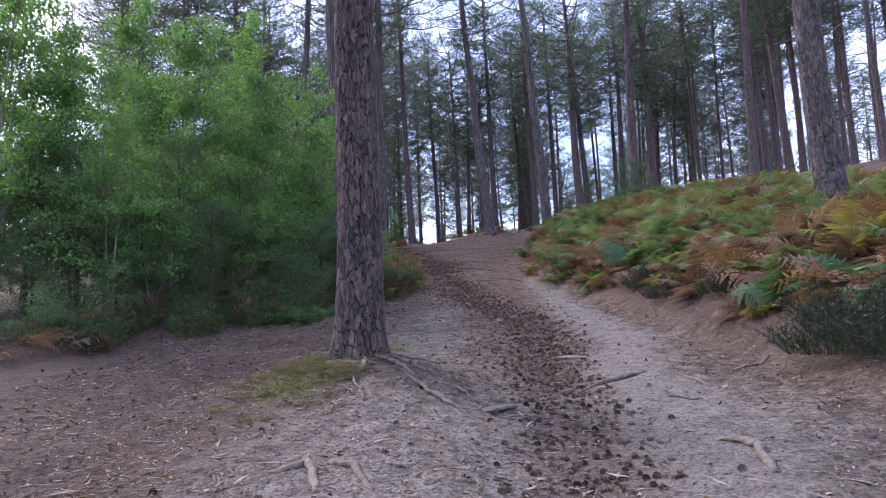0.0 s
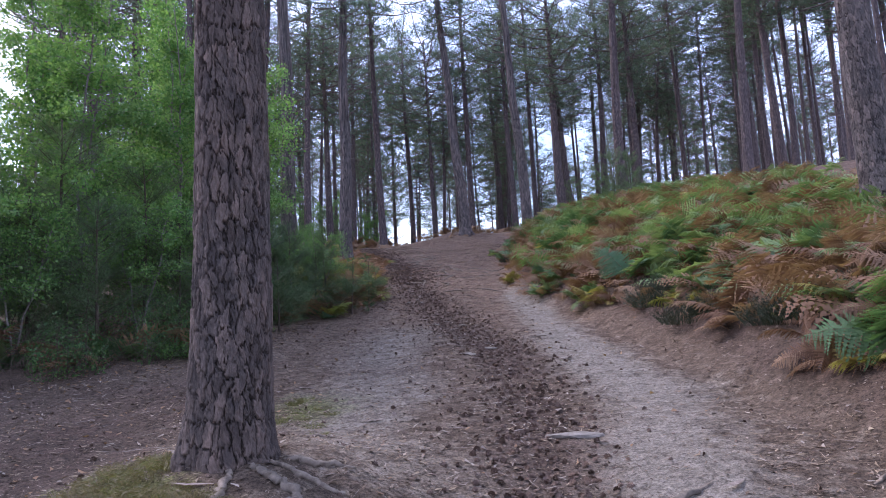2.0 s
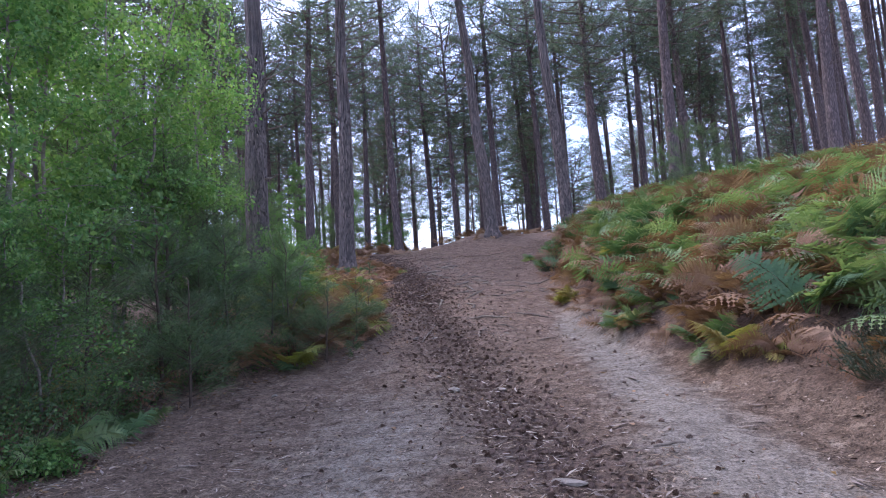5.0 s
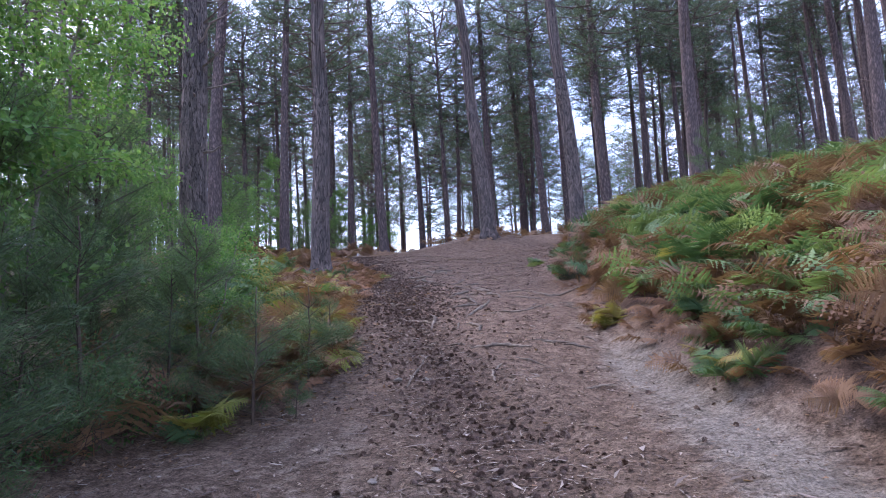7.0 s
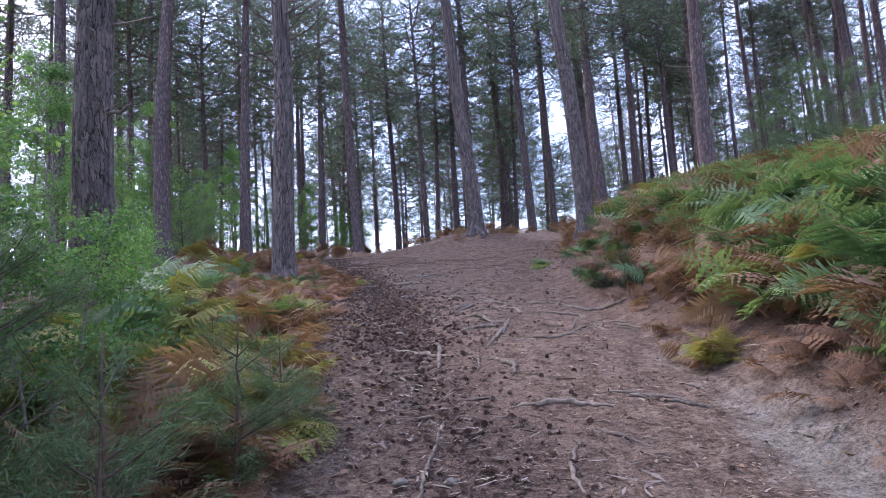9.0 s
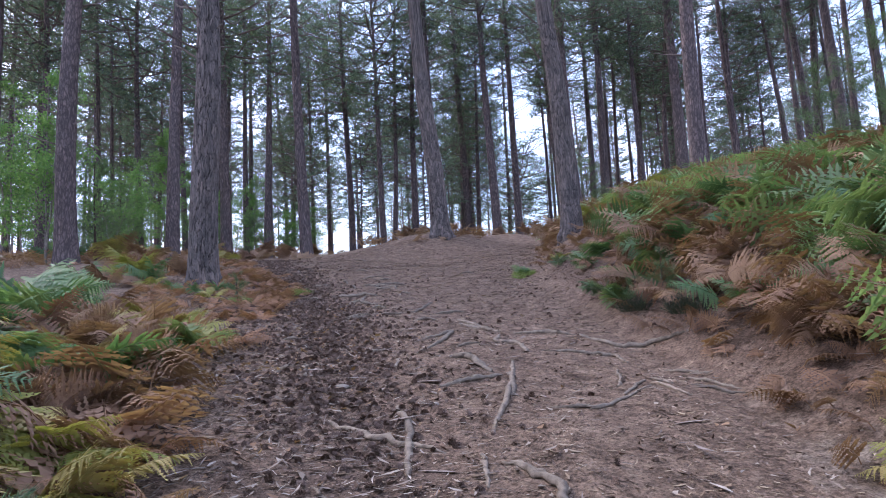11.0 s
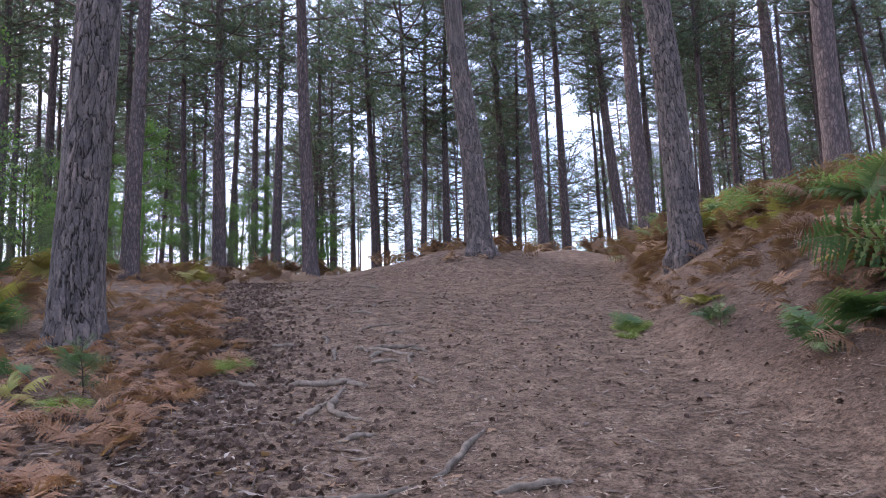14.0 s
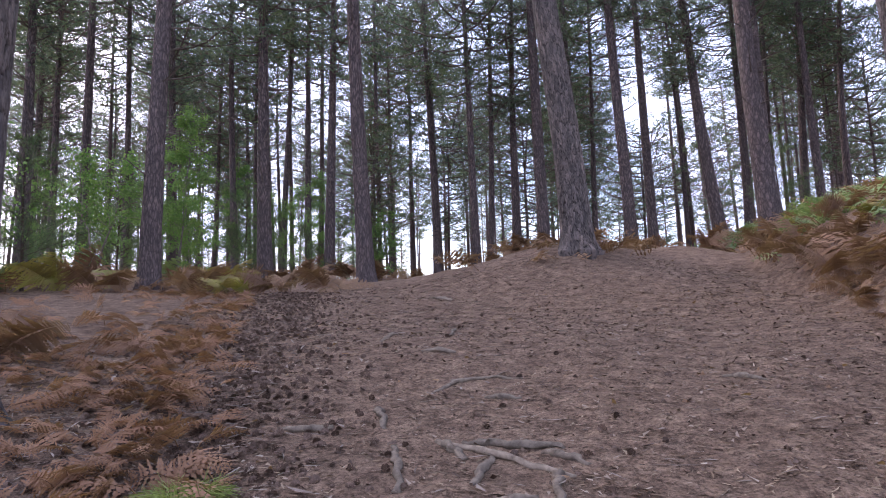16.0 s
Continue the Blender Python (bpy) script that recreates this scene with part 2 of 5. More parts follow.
def tube(geo, pts, radii, sides=8, twist=0.0):
    """A round tube along pts, closed at its far end."""
    pts, radii = np.asarray(pts, float), np.asarray(radii, float)
    d = np.gradient(pts, axis=0)
    d /= np.linalg.norm(d, axis=1)[:, None] + 1e-9
    ref = np.array([1.0, 0, 0]) if abs(d[0, 2]) > 0.7 else np.array([0, 0, 1.0])
    a = np.cross(d, ref)
    a /= np.linalg.norm(a, axis=1)[:, None] + 1e-9
    b = np.cross(d, a)
    ang = np.linspace(0, 2 * np.pi, sides, endpoint=False) + twist
    ring = np.cos(ang)[None, :, None] * a[:, None] + np.sin(ang)[None, :, None] * b[:, None]
    v = (pts[:, None] + ring * radii[:, None, None]).reshape(-1, 3)
    k = len(pts)
    i, j = np.meshgrid(np.arange(k - 1), np.arange(sides), indexing="ij")
    p, q = (i * sides + j).ravel(), (i * sides + (j + 1) % sides).ravel()
    f = np.concatenate([np.stack([p, p + sides, q], 1), np.stack([q, p + sides, q + sides], 1)])
    tip = len(v)
    last = (k - 1) * sides + np.arange(sides)
    f = np.concatenate([f, np.stack([last, np.full(sides, tip), (k - 1) * sides + (np.arange(sides) + 1) % sides], 1)])
    geo.add(np.concatenate([v, pts[-1:]]), f)


def blades(geo, base, direction, length, width, rng):
    """Thin leaf-like triangles: base points, unit directions, lengths, widths."""
    n = len(base)
    side = np.cross(direction, rng.normal(size=(n, 3)))
    side /= np.linalg.norm(side, axis=1)[:, None] + 1e-9
    w = (side * np.asarray(width)[:, None]) * 0.5
    tip = base + direction * np.asarray(length)[:, None]
    v = np.stack([base - w, base + w, tip], 1).reshape(-1, 3)
    geo.add(v, np.arange(3 * n).reshape(-1, 3))


def leaves(geo, at, size, rng, droop=0.2, slim=0.7):
    """Small diamond leaves, each of two triangles folded along the middle."""
    n = len(at)
    d = rng.normal(size=(n, 3))
    d[:, 2] -= droop * 2
    d /= np.linalg.norm(d, axis=1)[:, None]
    s = np.cross(d, rng.normal(size=(n, 3)))
    s /= np.linalg.norm(s, axis=1)[:, None]
    up = np.cross(d, s)
    L = np.asarray(size)[:, None]
    mid = at + d * L * 0.45
    a, b = mid + s * L * slim * 0.5 + up * L * 0.1, mid - s * L * slim * 0.5 + up * L * 0.1
    v = np.stack([at, a, at + d * L, b], 1).reshape(-1, 3)
    k = np.arange(n)[:, None] * 4
    geo.add(v, np.concatenate([k + [0, 1, 2], k + [0, 2, 3]]))


def unit(v):
    v = np.asarray(v, float)
    return v / (np.linalg.norm(v, axis=-1, keepdims=True) + 1e-9)


def part(name, mesh, parent, label=""):
    ob = new(name, mesh)
    ob.parent = parent
    if label:
        ob["label"] = label
    return ob


def thing(name, at, label, category, group="", turn=0.0, scale=1.0, kind=""):
    ob = new(name)
    ob.empty_display_size = 0.2
    ob.location, ob.rotation_euler, ob.scale = at, (0, 0, turn), (scale,) * 3
    return tagged(ob, label, category, group, kind)


# ---------- the ground ----------
PROFILE_Y = (-400, -30, -4, 0, 4, 7.3, 9, 11.7, 12.6, 15.4, 17.1, 19, 20.3, 21.5, 22.7, 23.5, 25, 26.9, 28, 29.5, 31.5, 32.7, 36, 40, 44, 48, 52, 56, 65, 90, 200, 1500)
PROFILE_Z = (-30, -3, -0.3, 0.25, 0.82, 1.2, 1.38, 1.76, 1.86, 2.28, 2.54, 2.93, 3.22, 3.5, 3.7, 3.88, 4.1, 4.43, 4.6, 4.88, 5.35, 5.52, 6.08, 6.66, 7.2, 7.65, 8.05, 8.4, 8.6, 8.6, 7.2, -20)
RIGHT_Y, RIGHT_X = (0, 7.6, 11.7, 14.6, 16.5, 18, 20, 24.5, 28, 30, 31, 34, 37, 43, 60), (3.6, 3.3, 3.2, 2.8, 2.3, 2.1, 2.1, 2.1, 2.3, 2.6, 3.0, 3.7, 4.1, 6.2, 9)
LEFT_Y, LEFT_X = (0, 7, 8.5, 10, 11.3, 12, 14.8, 16, 16.7, 17.4, 19, 20.3, 21.5, 23.7, 25, 26, 27, 28.5, 30, 31, 33, 36, 42, 60), (-8, -6.5, -5.5, -4.6, -3.2, -2.7, -2.8, -2.3, -1.5, -1.05, -0.9, -1.25, -1.45, -1.8, -3.0, -2.8, -2.1, -2.0, -2.3, -2.8, -3.7, -4.5, -6, -8)
FERN_Y, FERN_X = (0, 5, 6.2, 7.9, 10, 11, 12.3, 13, 14.2, 15.2, 16.9, 18, 19.7, 20.4, 21.8, 23.8, 24.6, 26, 28.6, 30, 31, 34, 37, 43, 60), (3.8, 3.75, 3.7, 3.9, 4.0, 3.85, 3.85, 3.6, 3.1, 3.0, 2.7, 2.6, 2.35, 2.4, 2.5, 2.5, 2.6, 3.0, 3.4, 3.4, 3.1, 3.9, 4.2, 6.2, 9)
SAND_Y, SAND_X = (0, 6.7, 8.6, 10, 12.8, 15.8, 18, 20.6), (1.9, 2.1, 2.6, 2.45, 2.35, 2.29, 2.15, 2.14)
BAND_Y, BAND_X = (2, 3.3, 5.4, 9, 11.2, 14.3, 16.1, 18.6, 20.6, 22.5, 24.5, 27.4, 30.2, 31.2, 37.6, 42), (1.1, 1.15, 1.24, 1.45, 1.33, 0.8, 0.47, -0.12, -0.42, -0.6, -0.9, -1.5, -2.2, -2.4, -3.8, -5.0)


def soft_interp(y, ys, xs):
    return (np.interp(y, ys, xs) + np.interp(y - 0.9, ys, xs) + np.interp(y + 0.9, ys, xs)) / 3


def height(x, y):
    x, y = np.asarray(x, float), np.asarray(y, float)
    z = soft_interp(y, PROFILE_Y, PROFILE_Z)
    d = np.maximum(x - np.interp(y, RIGHT_Y, RIGHT_X), 0)
    bank = 1.42 * (1 - np.exp(-((d / 1.9) ** 1.3))) + 0.115 * np.minimum(d, 26)
    bank = bank * np.interp(y, (0, 9, 28, 34, 45, 70), (0.75, 1, 1, 1.0, 1.05, 0.6))
    e = np.maximum(np.interp(y, LEFT_Y, LEFT_X) - x, 0)
    z = z + bank + 0.25 * (1 - np.exp(-e / 1.5)) + 0.02 * np.minimum(e, 30)
    z = z + 0.33 * np.exp(-(((x + 0.6) / 1.05) ** 2 + ((y - 6.2) / 1.25) ** 2))
    z = z + 0.7 * np.exp(-(((x - 1.0) / 2.3) ** 2 + ((y - 39.8) / 2.6) ** 2))
    z = z + 0.55 * np.exp(-(((x - 4.6) / 2.4) ** 2 + ((y - 42.5) / 4.0) ** 2))
    z = z - 0.36 * np.exp(-(((x - 6.9) / 1.9) ** 2 + ((y - 12) / 3.2) ** 2))
    b = np.interp(y, BAND_Y, BAND_X)
    z = z - 0.06 * np.exp(-(((x - b) / 0.5) ** 2)) * np.interp(y, (0, 22, 28), (1, 1, 0))
    return z


def rough(x, y):
    z = np.zeros(x.shape)
    for k, (px, py, amp) in enumerate(((0.31, 0.23, 0.05), (0.9, 0.7, 0.035), (2.3, 1.9, 0.015), (6.1, 5.3, 0.008), (11, 12.7, 0.005))):
        z += amp * np.sin(px * x * 2.1 + 1.3 * k + 1.7 * np.sin(py * y)) * np.cos(py * y * 1.9 + 0.7 * k + 1.1 * np.sin(px * x * 1.6))
    return z


def ground_z(x, y):
    x, y = np.asarray(x, float), np.asarray(y, float)
    return height(x, y) + rough(x, y)


def gz(x, y):
    return float(ground_z(np.array([x]), np.array([y]))[0])


def build_ground():
    def steps(a, b, fine, coarse):
        inner = np.arange(a, b + 1e-6, fine)
        out = np.cumsum(coarse * 1.35 ** np.arange(22))
        return inner, out
    ix, ox = steps(-6, 7.5, 0.09, 0.15)
    iy, oy = steps(1, 45, 0.1, 0.2)
    xs = np.concatenate([(ix[0] - ox)[::-1], ix, ix[-1] + ox])
    ys = np.concatenate([(iy[0] - oy)[::-1], iy, iy[-1] + oy])
    xs, ys = xs[np.abs(xs) < 900], ys[(ys > -350) & (ys < 1400)]
    X, Y = np.meshgrid(xs, ys, indexing="ij")
    Z = ground_z(X, Y)
    g = Geo()
    n = len(ys)
    i, j = np.meshgrid(np.arange(len(xs) - 1), np.arange(n - 1), indexing="ij")
    p = (i * n + j).ravel()
    g.add(np.stack([X, Y, Z], -1), np.concatenate([np.stack([p, p + n, p + 1], 1), np.stack([p + 1, p + n, p + n + 1], 1)]))
    me = g.mesh("ground", SOIL, True)
    x, y = X.ravel(), Y.ravel()
    b = np.interp(y, BAND_Y, BAND_X)
    sand = np.exp(-(((x - np.interp(y, SAND_Y, SAND_X)) / np.interp(y, (7, 14, 19), (0.6, 0.5, 0.32))) ** 2)) * np.interp(y, (2, 6, 18, 21.5), (0.9, 1, 0.9, 0))
    sand = np.maximum(sand, 0.85 * np.exp(-(((x + 0.2) / 0.85) ** 2)) * np.interp(y, (2, 6, 13, 17), (1, 0.9, 0.75, 0)))
    sand = np.maximum(sand, np.interp(y, (0, 5.5, 8), (0.8, 0.7, 0)) * np.clip((x + 1.6) / 1.2, 0, 1) * np.clip((3.7 - x) / 1.2, 0, 1))
    sand = sand * (1 - 0.9 * np.exp(-(((x + 0.6) / 1.0) ** 2 + ((y - 6.1) / 1.0) ** 2)))
    dark = np.interp(y, (20, 24), (0.6, 0.3)) * np.exp(-(((x - b) / np.interp(y, (4, 12, 20, 26, 36), (0.5, 0.5, 0.75, 0.75, 0.55))) ** 2))
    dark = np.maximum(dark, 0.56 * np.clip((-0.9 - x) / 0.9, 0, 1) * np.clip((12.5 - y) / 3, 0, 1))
    dark = np.maximum(dark, 0.55 * np.clip((x - np.interp(y, RIGHT_Y, RIGHT_X) - 0.1) / 0.35, 0, 1) * np.clip((33 - y) / 3, 0, 1))
    moss = 0.7 * np.exp(-(((x + 1.15) / 0.4) ** 2 + ((y - 5.7) / 0.65) ** 2)) + 0.55 * np.exp(-(((x + 0.8) / 0.5) ** 2 + ((y - 8.8) / 0.7) ** 2))
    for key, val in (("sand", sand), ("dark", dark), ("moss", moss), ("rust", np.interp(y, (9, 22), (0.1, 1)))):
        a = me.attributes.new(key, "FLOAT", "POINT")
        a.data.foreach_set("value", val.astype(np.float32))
    return tagged(new("ground", me), "sandy woodland floor with brown pine needle litter", "ground", kind="structure")


build_ground()


# ---------- pines ----------
def pine_trunk(rng, tall, lean, bend, sides=16, rings=40, flare=0.55):
    """A straight, slightly bent trunk of base radius 1, to be scaled: its outline in metres for radius 0.25."""
    h = np.linspace(0, 1, rings) ** 1.25 * tall
    r = 0.25 * (1 - 0.72 * (h / tall) ** 0.9) * (1 + flare * np.exp(-h / 0.22) + 0.12 * np.exp(-h / 1.0))
    x = lean[0] * h + bend[0] * np.sin(h / tall * 5 + bend[2])
    y = lean[1] * h + bend[1] * np.sin(h / tall * 4 + bend[2] * 2)
    x, y = x - x[0], y - y[0]
    g = Geo()
    pts = np.stack([x, y, h - 0.25], 1)
    tube(g, pts, r, sides)
    v = g.v[0]
    c = np.repeat(pts, sides, 0)
    ang = np.arctan2(v[:-1, 1] - c[:, 1], v[:-1, 0] - c[:, 0])
    lobes = 1 + 0.16 * np.cos(5 * ang + bend[2] * 7) * np.exp(-(c[:, 2] + 0.25) / 0.25) + 0.02 * rng.normal(size=len(ang))
    v[:-1, :2] = c[:, :2] + (v[:-1, :2] - c[:, :2]) * lobes[:, None]
    axis = lambda t: np.array([np.interp(t, pts[:, 2], pts[:, k]) for k in (0, 1)] + [t])
    return g, axis, lambda t: np.interp(t, pts[:, 2], r)


def pine_model(seed, tall, crown_from, dense=1.0, fine=24):
    """Meshes of one pine: the trunk, and the crown with its limbs, dead snags and needle pads."""
    rng = np.random.default_rng(seed)
    g, axis, rad = pine_trunk(rng, tall, rng.normal(0, 0.012, 2), (*rng.normal(0, 0.12, 2), rng.uniform(0, 6)), 12, 34)
    crown = Geo()
    for _ in range(int(rng.integers(14, 24))):
        z, a = rng.uniform(0.2, 0.95) * crown_from, rng.uniform(0, 2 * np.pi)
        L = rng.uniform(0.25, 1.8) * (0.4 + z / crown_from)
        s = np.linspace(0, 1, 4)[:, None]
        d = np.array([np.cos(a), np.sin(a), rng.uniform(-0.1, 0.4)])
        tube(crown, axis(z) + d * L * s + np.array([0, 0, 0.15 * L]) * s**2, 0.024 * (1 - 0.8 * s[:, 0]) + 0.004, 4)
    tops, twigs = [], []
    n = int((tall - crown_from) * 6.3 * dense)
    for k in range(n):
        u = (k + rng.uniform(0, 1)) / n
        z, a = crown_from + (tall - crown_from) * 0.97 * u, k * 2.4 + rng.uniform(-0.5, 0.5)
        L = (0.9 + 2.7 * np.sin(np.pi * min(1, 0.18 + 0.8 * (1 - u)))) * rng.uniform(0.5, 1.2)
        up = rng.uniform(-0.1, 0.35) + 0.5 * u
        s = np.linspace(0, 1, 5)[:, None]
        d = np.array([np.cos(a), np.sin(a), up])
        p = axis(z) + d * L * s + np.array([0, 0, -0.12 * L]) * np.sin(np.pi * s) + rng.normal(0, 0.06, (5, 3)) * s
        tube(crown, p, 0.038 * (1 - 0.75 * s[:, 0]) * (0.5 + L / 4) + 0.006, 4)
        for _ in range(int(2.2 + 2.7 * L / 3)):
            t = rng.uniform(0.35, 1.0)
            q = p[0] + (p[-1] - p[0]) * t + rng.normal(0, 0.38, 3) * (L / 2.2, L / 2.2, 0.35)
            twigs.append((p[0] + (p[-1] - p[0]) * max(t - 0.2, 0), q))
            tops.append(q)
    tops, twigs = np.array(tops), np.array(twigs)
    run = twigs[:, 1] - twigs[:, 0]
    blades(crown, twigs[:, 0], unit(run), np.linalg.norm(run, axis=1), np.full(len(run), 0.025), rng)
    fine = int(fine * 1.7)
    base = np.repeat(tops, fine, 0) + rng.normal(0, 1, (len(tops) * fine, 3)) * (0.24, 0.24, 0.1)
    d = unit(rng.normal(size=base.shape) * (1, 1, 0.7) + (0, 0, 0.45))
    fat = math.sqrt(41 / fine)
    crown.mat = 1
    blades(crown, base, d, rng.uniform(0.15, 0.33, len(base)) * fat, rng.uniform(0.024, 0.056, len(base)) * fat, rng)
    return g.mesh("trunk", BARK_FAR, True), crown.mesh("crown", (LIMB, NEEDLES))


PINES = [pine_model(11 + k, tall, low, dense) for k, (tall, low, dense) in enumerate(((19, 9.5, 1.0), (21, 11, 1.0), (17.5, 8, 1.0), (20, 12, 0.9), (16, 7.5, 1.0), (22, 12.5, 1.0)))]
FAR_PINES = [pine_model(31 + k, tall, low, dense, 11) for k, (tall, low, dense) in enumerate(((19, 9.5, 1.0), (21, 11, 1.0), (20, 12, 0.9), (17, 8, 1.0), (14, 4.0, 1.0), (11, 2.5, 1.1)))]


def pine(k, x, y, wide, turn=0.0, tilt=(0, 0), high=1.0, models=PINES):
    """A pine from a model: its diameter at breast height sets its girth."""
    ob = thing("pine_tree", (x, y, gz(x, y)), "tall Scots pine with bare scaly trunk and high dark crown", "tree", "pines of the wood")
    ob.rotation_euler = (radians(tilt[1]), radians(tilt[0]), turn)
    trunk, crown = models[k % len(models)]
    a = part("trunk", trunk, ob, "grey-brown scaly pine bark")
    a.scale = (wide / 0.5, wide / 0.5, high)
    part("crown", crown, ob, "dark needle clumps on bare limbs").scale = (1, 1, high)
    return ob


PLACED = [(-7, 54.2, 0.5), (5.6, 52.1, 0.55), (0, 57.9, 0.38), (-3.5, 43.5, 0.48), (1.35, 58, 0.52), (5.2, 63, 0.66), (18.9, 66, 0.6), (-7.3, 39.1, 0.45),
          (8.1, 45.3, 0.66), (14.2, 59.7, 0.7), (-13.6, 53.4, 0.46), (7.9, 57.9, 0.55), (-2.7, 60.5, 0.48), (25.2, 73.9, 0.7), (11, 57.5, 0.7), (-8.76, 35.2, 0.58),
          (-7.5, 47.2, 0.53), (2.4, 55, 0.6), (9.9, 37.3, 0.58), (-12.4, 57.5, 0.4), (24, 52.2, 0.6), (25.4, 53.4, 0.6), (-0.55, 54.8, 0.4), (-9.2, 59.2, 0.42),
          (14, 62, 0.55), (17, 60, 0.5), (5.9, 62.5, 0.4), (-10.8, 60, 0.4), (-18.1, 52, 0.36), (-15.6, 50, 0.42), (-6.3, 70, 0.38), (14.9, 33.5, 0.48),
          (18.6, 37.5, 0.5), (20.6, 45, 0.55), (13.1, 45.5, 0.6), (-12.7, 36, 0.5), (-18.7, 42.5, 0.5), (27.6, 47, 0.5), (25.7, 38, 0.5), (-24.4, 48, 0.5)]
NEAR_PINES = [(-3.95, 21.5), (-3.75, 29.5), (4.25, 32.6), (1.5, 38.7), (-0.6, 6.3), (7.8, 13.1)]


def build_wood():
    rng = np.random.default_rng(5)
    spots = [(x, y) for x, y, _ in PLACED] + NEAR_PINES
    for k, (x, y, d) in enumerate(PLACED):
        pine(k, x, y, d, rng.uniform(0, 6.28), rng.normal(0, 0.8, 2), rng.uniform(0.95, 1.1))
    made = 0
    for _ in range(4000):
        if made == 88:
            break
        y = rng.uniform(34, 120)
        x = rng.uniform(-0.62, 0.66) * (y - 4)
        if (y < 46 and -6 < x < 7) or min((x - a) ** 2 + (y - b) ** 2 for a, b in spots) < (2.6 if y > 60 else 3.6) ** 2:
            continue
        if y < 70 and abs(x + 1) < 4 or y > 50 and x < -0.05 * y and rng.uniform() < 0.12 or 0.02 < x / y < 0.25 and rng.uniform() < 0.5:
            continue
        spots.append((x, y))
        tree = (int(rng.integers(6 if y < 58 else 4)), x, y, rng.uniform(0.28, 0.5), rng.uniform(0, 6.28), rng.normal(0, 1.0, 2), rng.uniform(0.9, 1.12) if y < 58 else rng.uniform(1.1, 1.35), PINES if y < 58 else FAR_PINES)
        made += 1
        if not (0.05 < x / y < 0.22 and made % 3 == 0):
            pine(*tree)
    for k in range(58):
        y = 66 + 95 * (k + rng.uniform()) / 58
        x = rng.uniform(-0.62, 0.66) * (y - 4)
        if x < -0.04 * y and k % 4 == 0:
            continue
        tree = (int(rng.choice([4, 1, 2]) if x < -0.2 * y else rng.integers(3)), x, y, rng.uniform(0.22, 0.4), rng.uniform(0, 6.28), rng.normal(0, 1.0, 2), rng.uniform(1.1, 1.4), FAR_PINES)
        if not (0.05 < x / y < 0.22 and k % 4 == 1):
            pine(*tree)
    for k in range(17):
        y = 37 + 55 * (k + rng.uniform()) / 17
        x = -7 - 0.2 * (y - 37) - rng.uniform(0, 1) * (9 + 0.35 * (y - 30))
        if min((x - a) ** 2 + (y - b) ** 2 for a, b in spots) > 3:
            pine(int(rng.integers(6)), x, y, rng.uniform(0.26, 0.42), rng.uniform(0, 6.28), rng.normal(0, 1.0, 2), rng.uniform(0.9, 1.1))
    for k in range(22):
        y = 64 + 60 * (k + rng.uniform()) / 22
        x = rng.uniform(-0.62, 0.6) * (y - 6)
        if -0.03 < (x + 0.05 * y) / y < 0.05:
            continue
        pine(int(rng.choice([4, 4, 5, 3])), x, y, rng.uniform(0.18, 0.3), rng.uniform(0, 6.28), rng.normal(0, 1.0, 2), rng.uniform(0.9, 1.3), FAR_PINES)
    for x, y, k in ((2.2, 62, 5), (9.5, 66, 5), (-2.5, 70, 4), (-6.5, 64, 5)):
        pine(k, x, y, 0.22, k * x, (0, 0), 0.85, FAR_PINES)
    for k in range(13):
        y = 34 + 32 * (k + rng.uniform()) / 13
        x = rng.uniform(0.42, 0.72) * (y - 6)
        if min((x - a) ** 2 + (y - b) ** 2 for a, b in spots) > 2:
            pine(int(rng.integers(6)), x, y, rng.uniform(0.26, 0.42), rng.uniform(0, 6.28), rng.normal(0, 1.0, 2), rng.uniform(0.85, 1.05))
    for k in range(3):
        y = 64 + 28 * (k + rng.uniform()) / 3
        x = rng.uniform(0.1, 0.27) * (y - 10)
        pine(int(rng.choice([4, 5, 3])), x, y, rng.uniform(0.2, 0.3), rng.uniform(0, 6.28), rng.normal(0, 1.0, 2), rng.uniform(0.9, 1.1), FAR_PINES)
    for k, (x, y) in enumerate(((21, 66), (-13, 62), (25, 69), (33, 74), (30, 84), (38, 86), (-17, 70), (-23, 76))):
        pine((4, 3, 5)[k % 3], x, y, 0.24 + 0.02 * (k % 5), k * 1.9, (0, 0), 1.05 + 0.06 * (k % 4), FAR_PINES)
    for _ in range(24):
        x, y = rng.uniform(-30, 30), rng.uniform(-40, -6)
        pine(int(rng.integers(4)), x, y, rng.uniform(0.3, 0.5), rng.uniform(0, 6.28), models=FAR_PINES)
    for x, y in ((24.5, 46), (29, 57), (22.5, 58), (31, 66), (27.5, 63), (17.5, 27), (21, 33), (23, 42)):
        pine(int(x * 3) % 6, x, y, rng.uniform(0.26, 0.36), rng.uniform(0, 6.28), rng.normal(0, 1.0, 2))
    for x, y in ((-11, 1), (-16, 6), (12, 0), (15, 8), (18, 16)):
        pine(int(rng.integers(6)), x, y, rng.uniform(0.35, 0.5), rng.uniform(0, 6.28))


build_wood()


